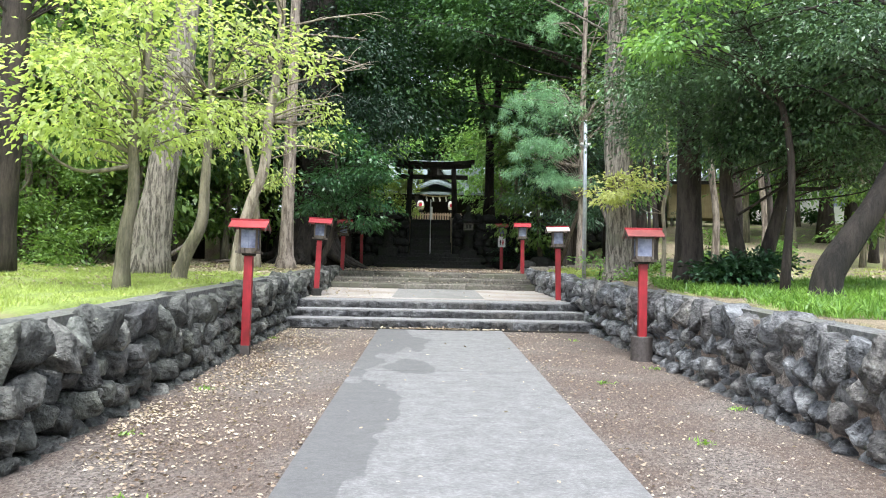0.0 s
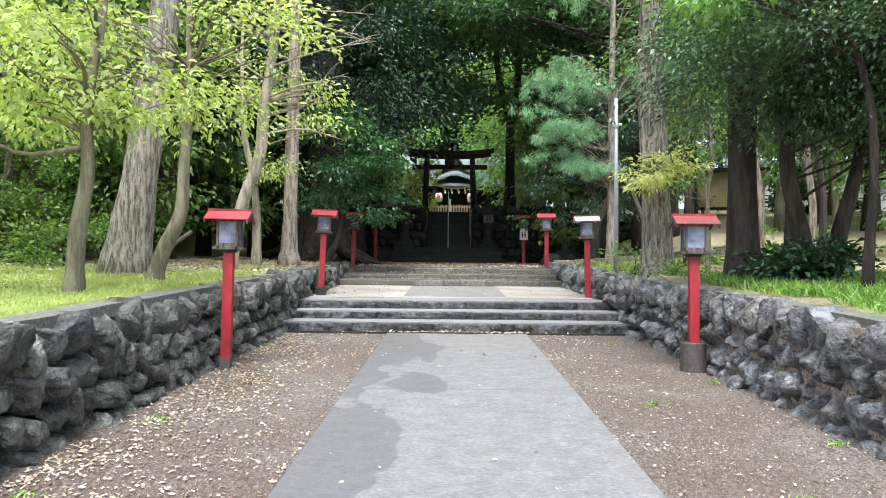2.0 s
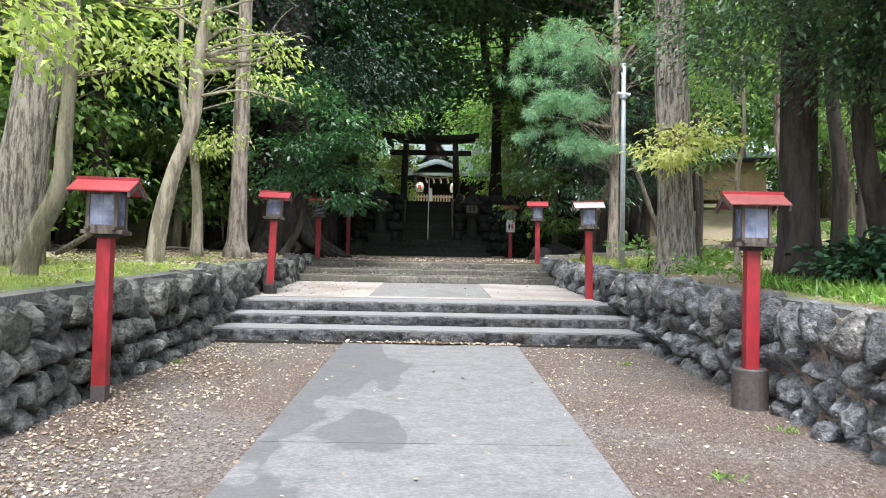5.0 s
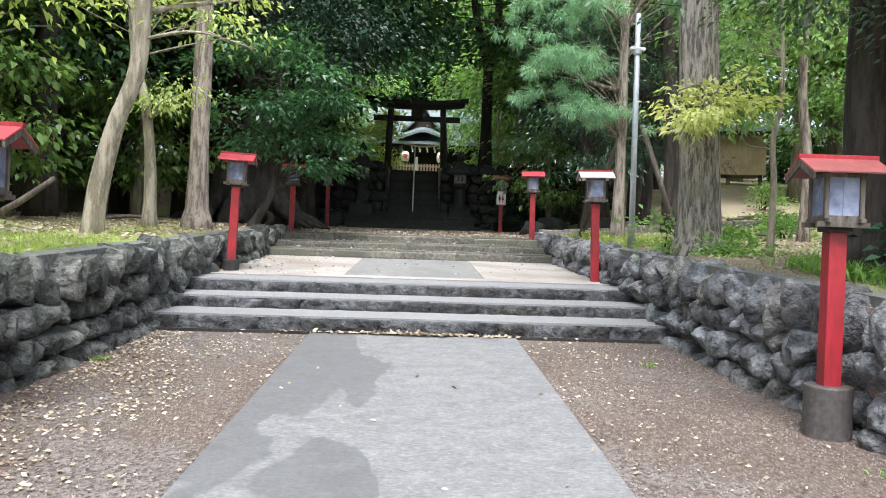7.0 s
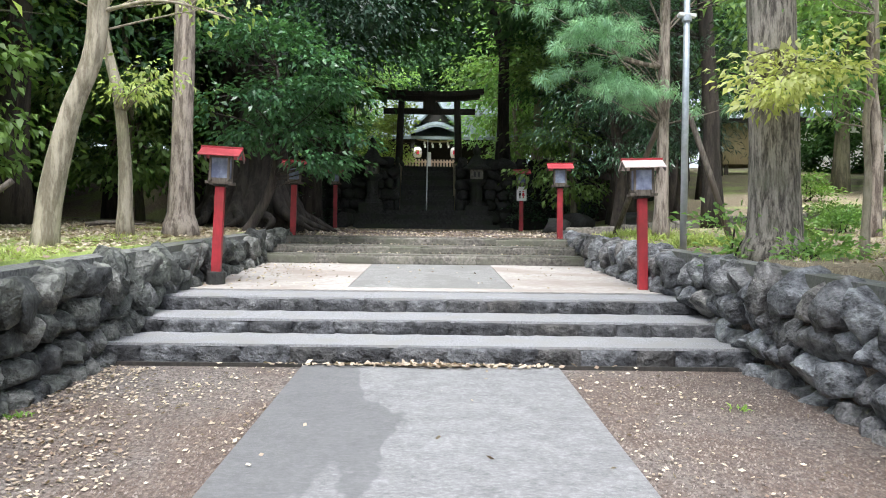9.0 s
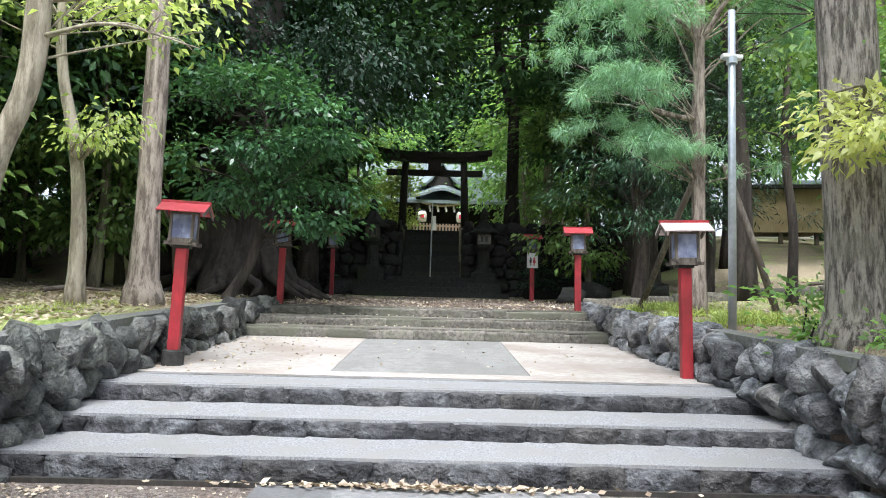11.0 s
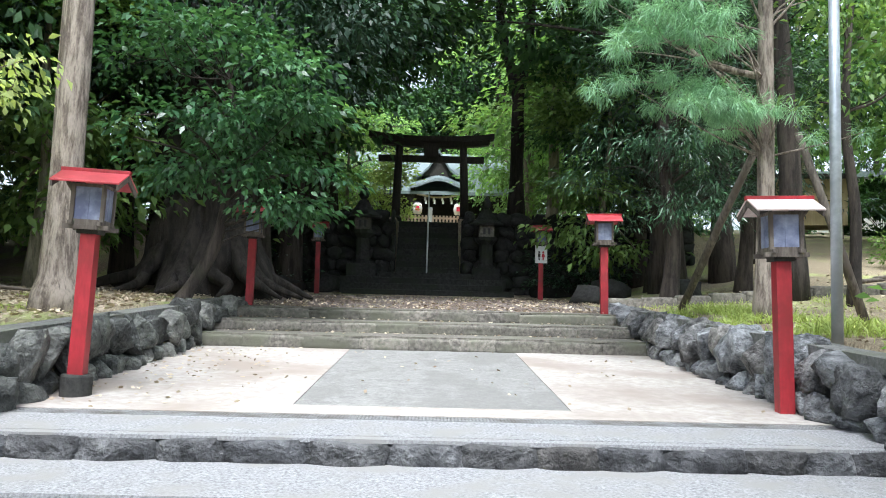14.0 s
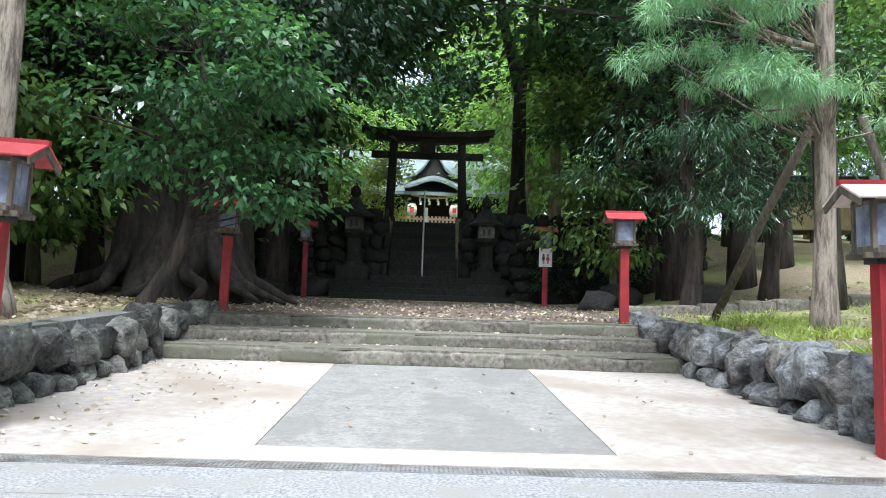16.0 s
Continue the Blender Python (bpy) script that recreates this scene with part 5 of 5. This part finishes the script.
# thin trunks of the park on the east side
for k, (x, y, r) in enumerate(((7.6, 20.5, 0.11), (8.4, 19.0, 0.09), (6.2, 15.6, 0.13), (9.8, 22.5, 0.12), (10.8, 17.5, 0.15), (7.0, 24.0, 0.105), (12.6, 21, 0.14), (14.5, 25, 0.15), (5.6, 19.8, 0.045))):
    tree("park_tree", "slim dark trunk standing in the open park", at(x, y), [(0, 0, 0), (0.05, 0, 1.5), (-0.1, 0, 3.2), (0.1, 0, 6)], [r, r * 0.85, r * 0.7, r * 0.35], BARK_DARK if k % 3 else BARK_CEDAR,
         [(0, 0, 5.6, 1.9, 1.9, 1.1, 36), (0.3, 0, 3.6, 1.0, 1.0, 0.4, 9)], (LEAF_MID, LEAF_BRIGHT, LEAF_MID)[k % 3], 30, 0.34, 0.13, seed=70 + k, limbs=5, twigs=16, group="trees in the park")


tree("young_tree", "thin crooked young tree with sparse light leaves behind the wall", at(4.78, 15.75),
     [(0, 0, 0), (0.03, 0, 0.9), (0.0, 0, 1.5), (0.1, 0, 2.1), (0.06, 0, 3.4)], [0.05, 0.04, 0.038, 0.03, 0.012], BARK_PALE,
     [(0.1, 0.2, 3.3, 0.9, 0.8, 0.5, 16), (-0.5, 0, 1.75, 0.4, 0.4, 0.15, 4)], LEAF_BRIGHT, 26, 0.2, 0.09, seed=77, limbs=6, twigs=14)


def bush(label, x, y, rx, rz, leaf, seed, n=60, size=0.1):
    rng = np.random.default_rng(seed)
    ob = thing("bush", label, "bush", *at(x, y))
    c = clumps([(0, 0, rz * 0.75, rx, rx, rz, n)], rng)
    c = c[c[:, 2] > 0.02]
    stems = Shape()
    for i in range(0, len(c), 4):
        stems.tube([(0.1 * math.cos(i), 0.1 * math.sin(i), -0.05), tuple(c[i] * 0.5 + np.array([0, 0, 0.1])), tuple(c[i])], [0.016, 0.01, 0.004], 4)
    part("stem", stems.mesh("stem", BARK_DARK, True), ob, kind="stuff")
    part("foliage", crown_mesh("foliage", c, 40, 0.2, size, leaf, rng, hub=(0, 0, -0.3)), ob, kind="stuff")
    return ob


bush("rounded dark green shrub on the shady bank", -8.6, 17.2, 1.3, 1.5, LEAF_MID, 81, 110)
bush("low rounded shrub under the trees", -6.9, 15.8, 0.9, 0.7, LEAF_MID, 82, 50)
bush("dark broad-leaved shrub by the leaning stems", 4.85, 11.9, 0.36, 0.34, LEAF_DARK, 83, 55, 0.10)
bush("small bright shoots at the tree's foot", 4.15, 15.55, 0.28, 0.22, LEAF_BRIGHT, 84, 18, 0.08)
bush("bright green seedling clump on the bank", 3.62, 16.3, 0.2, 0.5, LEAF_BRIGHT, 85, 16, 0.08)
bush("low dark shrub by the terrace wall", 4.0, 31.6, 0.9, 0.8, LEAF_DARK, 86, 50)
bush("low dark shrub by the terrace wall", -4.4, 31.9, 0.9, 0.8, LEAF_DARK, 87, 50)

for k, (x, y, r) in enumerate(((6.4, 20.6, 0.22), (8.2, 22.6, 0.3), (9.6, 25.4, 0.4), (7.4, 18.2, 0.2), (11.4, 24.2, 0.4), (12.8, 28, 0.6), (10.6, 29, 0.5))):
    bush("low seedling scrub on the leafy park ground", x, y, r, r * 0.8, (LEAF_MID, LEAF_BRIGHT)[k % 2], 120 + k, 22, 0.09)
for k, (x, y, a, ln) in enumerate(((8.6, 26.6, 20, 1.6), (9.0, 26.9, -12, 1.2), (10.4, 24.6, 65, 1.4), (6.9, 22.4, -30, 0.9), (-5.9, 21.4, 15, 1.0))):
    stick = thing("fallen_branch", "dry grey branch lying on the leaf litter", "branch", *at(x, y), a, "fallen branches on the ground")
    line = spline([(0, 0, 0.05), (ln * 0.4, 0.08, 0.1), (ln, -0.05, 0.06)], 4)
    part("stick", Shape().tube(line, spread([0.045, 0.035, 0.015], len(line)), 6, 0.2).mesh("stick", GREY_WOOD, True), stick)

# Lime leaves make this shrub look sunlit by colour.
bush("light green shrub beyond the gate, sunlight put into its leaf colour", -1.3, 38.6, 0.8, 1.6, LEAF_LIME, 88, 70, 0.14)

hedge = bush("broad dark thicket under the far trees", -14, 33.5, 2.3, 1.6, LEAF_FAR, 89, 130, 0.26)
for x, y in ((-10.5, 36), (-18, 31), (-21.5, 36), (-17, 38.5), (-25, 29), (-13, 40), (-24, 22), (20.5, 46), (9, 40.5), (25, 40)):
    copy_thing(hedge, pose(x, y, terrain(x, y) - 0.05, 0, 0, 37 * x))

# rocks by the stairs, fallen log
for k, (x, y, s) in enumerate(((3.4, 32.1, 1.0), (4.3, 29.6, 0.9), (3.5, 28.4, 0.7), (-3.6, 31.6, 0.9), (-2.7, 32.2, 0.8), (5.2, 27.2, 0.7))):
    ob = new("boulder", SHADED_STONES[k % 8])
    ob.matrix_basis = Matrix.LocRotScale((x, y, terrain(x, y) + 0.18 * s), Euler((0.2, 0.1, k)), (s * 1.2, s, s * 0.75))
    tagged(ob, "mossy boulder beside the steps, shade put into its colour", "rock", "boulders by the stairs")
log = thing("fallen_branch", "grey fallen branch lying among the trees", "branch", *at(-6.4, 18.0))
part("stick", Shape().tube([(0, 0, 0.05), (0.5, 0, 0.35), (1.0, 0.1, 0.75)], [0.06, 0.05, 0.04], 7, 0.2).mesh("stick", GREY_WOOD, True), log)
kerb = thing("park_kerb", "low line of old kerb stones edging the park", "kerb", kind="structure")
for k in range(14):
    x, y = 3.6 + k * 0.62, 25.3 + 0.02 * k
    part("kerb_stone", UPPER_BLOCKS[k % 6], kerb, "", Matrix.LocRotScale((x, y, terrain(x, y) + 0.06), Euler((0, 0, 0.02 * k)), (0.62, 0.22, 0.26)))

# buildings beyond the park
house = thing("white_building", "plain white building beyond the park trees", "building", 31, 50, terrain(31, 50), -8)
part("wall", Shape().box(-12, 12, 0, 8, -1, 3.0).mesh("wall", WHITE), house)
part("roof", Shape().box(-12.5, 12.5, -0.5, 8.5, 3.0, 3.3).mesh("roof", ROOF_TIN), house)
for x in (-9, -5, -1, 3, 7):
    w = part("window", Shape().box(x, x + 1.6, -0.05, 0.05, 1.2, 2.5).mesh("window", FROST), house)
    for z in (1.12, 2.5):
        part("frame", Shape().box(x - 0.06, x + 1.66, -0.08, 0.04, z, z + 0.08).mesh("frame", GALV), w)
shed = thing("ochre_shed", "small raised shed with ochre board walls", "shed", 14.4, 41, terrain(14.4, 41), -10)
part("wall", Shape().box(-1.6, 1.6, 0, 2, 0.5, 2.3).mesh("wall", SHED_WALL), shed)
part("roof", Shape().box(-1.8, 1.8, -0.3, 2.3, 2.3, 2.45).mesh("roof", DARK_WOOD), shed)
for x in (-1.4, 0, 1.4):
    part("stilt", Shape().box(x - 0.08, x + 0.08, 0.1, 0.26, -0.1, 0.5).mesh("stilt", GREY_WOOD), shed)

# ---------------------------------------------------------------- grass, litter
rng = np.random.default_rng(90)


def grass(name, label, n, xr, yr, length, patch, mat=GRASS):
    x, y = rng.uniform(*xr, n), rng.uniform(*yr, n)
    keep = [noise.noise(Vector((a * 1.1, b * 1.1, 5))) > patch for a, b in zip(x, y)]
    x, y = x[keep], y[keep]
    p = np.array([(a, b, terrain(a, b) - 0.01) for a, b in zip(x, y)])
    way = rng.normal(size=p.shape) * np.array([0.45, 0.45, 0.1]) + np.array([0, 0, 1.0])
    tagged(new(name, leaves_mesh(name, p, way, length, mat, 0.10, 0.35, rng)), label, "grass", kind="stuff")


grass("grass", "short bright grass on the sunny bank", 75000, (-9.5, -3.15), (3, 15.5), 0.075, -0.25)
grass("grass", "sparse short grass and seedlings on the bank", 12000, (-6.5, -3.15), (15, 22), 0.07, 0.22)
grass("tall_grass", "lush longer grass behind the stone wall", 34000, (3.75, 7.5), (4, 13.8), 0.16, -0.12, GRASS_GREEN)
grass("grass", "patchy thin grass under the park trees", 16000, (3.75, 14), (14, 26), 0.10, 0.12)
grass("tall_grass", "bright grass tufts by the lamp pole", 4500, (3.45, 4.6), (18.4, 22.4), 0.15, -0.1)


def litter(label, n, place, size=0.055):
    p = np.array([place() for _ in range(n)])
    way = rng.normal(size=p.shape) * np.array([1, 1, 0.12])
    tagged(new("fallen_leaves", leaves_mesh("fallen_leaves", p, way, size, LITTER, 0.55, -0.15, rng)), label, "fallen leaves", kind="stuff")


def on_left():
    y = rng.uniform(1, 14.6)
    x = -2.62 + min(1.65, abs(rng.normal(0, 0.75)))
    while noise.noise(Vector((x * 1.3, y * 0.9, 3))) < rng.uniform(-0.45, 0.25):
        y = rng.uniform(1, 14.6)
        x = -2.62 + min(1.65, abs(rng.normal(0, 0.75)))
    return (x, y, path_z(y) + 0.012)


def on_right():
    y = rng.uniform(1, 14.6)
    return (1.42 + min(1.7, abs(rng.normal(0, 0.8))), y, path_z(y) + 0.012)


def on_path():
    y = rng.uniform(1, 14.6)
    return (rng.uniform(-0.9, 1.38), y, path_z(y) + 0.03)


def at_step():
    return (rng.normal(0.2, 0.55), 14.68 - abs(rng.normal(0, 0.05)), path_z(14.65) + 0.04)


def on_landing():
    y = rng.uniform(17.2, 21.45)
    x = -2.68 + abs(rng.normal(0, 0.7)) if rng.uniform() < 0.7 else rng.uniform(-2.6, 2.9)
    return (min(x, 2.9), y, landing_z(y) + 0.010)


def on_upper():
    x, y = rng.uniform(-4.5, 5), rng.uniform(23.5, 31)
    return (x, y, terrain(x, y) + 0.015)


def on_banks():
    x = rng.uniform(-9, -3.1) if rng.uniform() < 0.45 else rng.uniform(3.5, 12)
    y = rng.uniform(10, 28)
    return (x, y, terrain(x, y) + 0.015)


def on_treads():
    k = int(rng.integers(0, 3))
    return (rng.uniform(-2.6, 2.9), (21.78, 22.58, 23.3)[k] + rng.uniform(0.0, 0.35) * (k < 2), (1.545, 1.705, 1.875)[k] + 0.012)


litter("dry yellow and brown leaves lying on the soil", 7500, on_left, 0.036)
litter("scattered dry leaves on the gravelly soil", 1500, on_right, 0.034)
litter("few dry leaves on the concrete path", 60, on_path, 0.045)
litter("drift of dry leaves against the lowest step", 420, at_step, 0.06)
litter("dry leaves strewn on the pale landing", 260, on_landing, 0.05)
litter("dry leaves over the upper ground", 3200, on_upper, 0.06)
def on_west_bank():
    x, y = rng.uniform(-7.5, -3.15), rng.uniform(14.5, 23.5)
    return (x, y, terrain(x, y) + 0.015)


litter("dense pale dry leaves on the bank below the tall trees", 3500, on_west_bank, 0.07)
litter("dry leaves among the trees on the banks", 15000, on_banks, 0.06)
litter("dry leaves on the upper steps", 260, on_treads, 0.05)

PEBBLE = leaf_material("pebble_grit", (0.05, 0.038, 0.032), (0.25, 0.215, 0.185), 0.0, 0.8)


def pebbles(label, n, place, size):
    """Small four-sided chips, each a low pyramid."""
    p = np.array([place() for _ in range(n)])
    s = rng.uniform(0.4, 1.3, n) * size
    a = rng.uniform(0, 6.28, n)
    v = np.empty((n, 5, 3))
    for k in range(4):
        r = s * rng.uniform(0.6, 1.2, n)
        v[:, k] = p + np.stack([r * np.cos(a + k * 1.57), r * np.sin(a + k * 1.57), -0.006 + 0 * r], 1)
    v[:, 4] = p + np.stack([0.3 * s, 0.2 * s, 0.7 * s], 1)
    f = (np.arange(n)[:, None, None] * 5 + np.array([[0, 1, 4], [1, 2, 4], [2, 3, 4], [3, 0, 4]])[None]).reshape(-1, 3)
    me = bpy.data.meshes.new("gravel")
    me.from_pydata(v.reshape(-1, 3).tolist(), [], f.tolist())
    me.materials.append(PEBBLE)
    tagged(new("gravel", me), label, "gravel", kind="stuff")


def soil_left():
    y = rng.uniform(1.5, 14.6)
    return (rng.uniform(-2.68, -0.95), y, path_z(y) + 0.003)


def soil_right():
    y = rng.uniform(1.5, 14.6)
    return (rng.uniform(1.42, 3.15), y, path_z(y) + 0.003)


pebbles("grey grit and small pebbles in the soil", 14000, soil_left, 0.010)
pebbles("grey grit and small pebbles in the soil", 18000, soil_right, 0.010)

edging = thing("step_edging", "thin brown edging strip at the foot of the steps", "edging", 0, 14.70, path_z(14.70))
part("strip", bevelled(Shape().box(-2.62, 3.05, -0.02, 0.02, -0.05, 0.035).mesh("strip", DARK_WOOD), 0.004), edging)


def weeds(x, y, z, n=26):
    p = np.tile(np.array([x, y, z]), (n, 1)) + rng.normal(size=(n, 3)) * np.array([0.05, 0.05, 0.0])
    way = rng.normal(size=p.shape) * np.array([0.7, 0.7, 0.1]) + np.array([0, 0, 0.8])
    tagged(new("weed", leaves_mesh("weed", p, way, 0.055, GRASS_GREEN, 0.25, 0.3, rng)), "small green weed tuft growing in the soil", "weed", "weeds in the soil", "stuff")


for x, y in ((-1.75, 4.6), (-2.3, 8.2), (2.05, 9.0), (2.5, 13.3), (2.2, 6.2), (-2.35, 6.2), (3.05, 7.6), (3.0, 10.2), (-2.55, 12.9)):
    weeds(x, y, path_z(y))

# ---------------------------------------------------------------- walls and steps of many stones
flight("lower_steps", "three broad steps of rough dark stone", [(14.75, 0.62, 0.815, 15.53), (15.53, 0.82, 0.97, 16.33), (16.33, 0.97, 1.134, 16.36)], -2.86, 3.36, BLOCKS, TREAD, 0.42)
flight("upper_steps", "three worn brown-grey stone steps", [(21.5, 1.365, 1.535, 22.3), (22.3, 1.54, 1.695, 23.1), (23.1, 1.70, 1.865, 23.5)], -2.86, 3.12, UPPER_BLOCKS, UPPER_STONE, 0.6)
stone_wall("stone_wall_west", "low retaining wall of rounded dark mossy field stones", left_face, -1, MOSSY_STONES)
stone_wall("stone_wall_east", "low retaining wall of rounded grey field stones", right_face, 1, STONES)
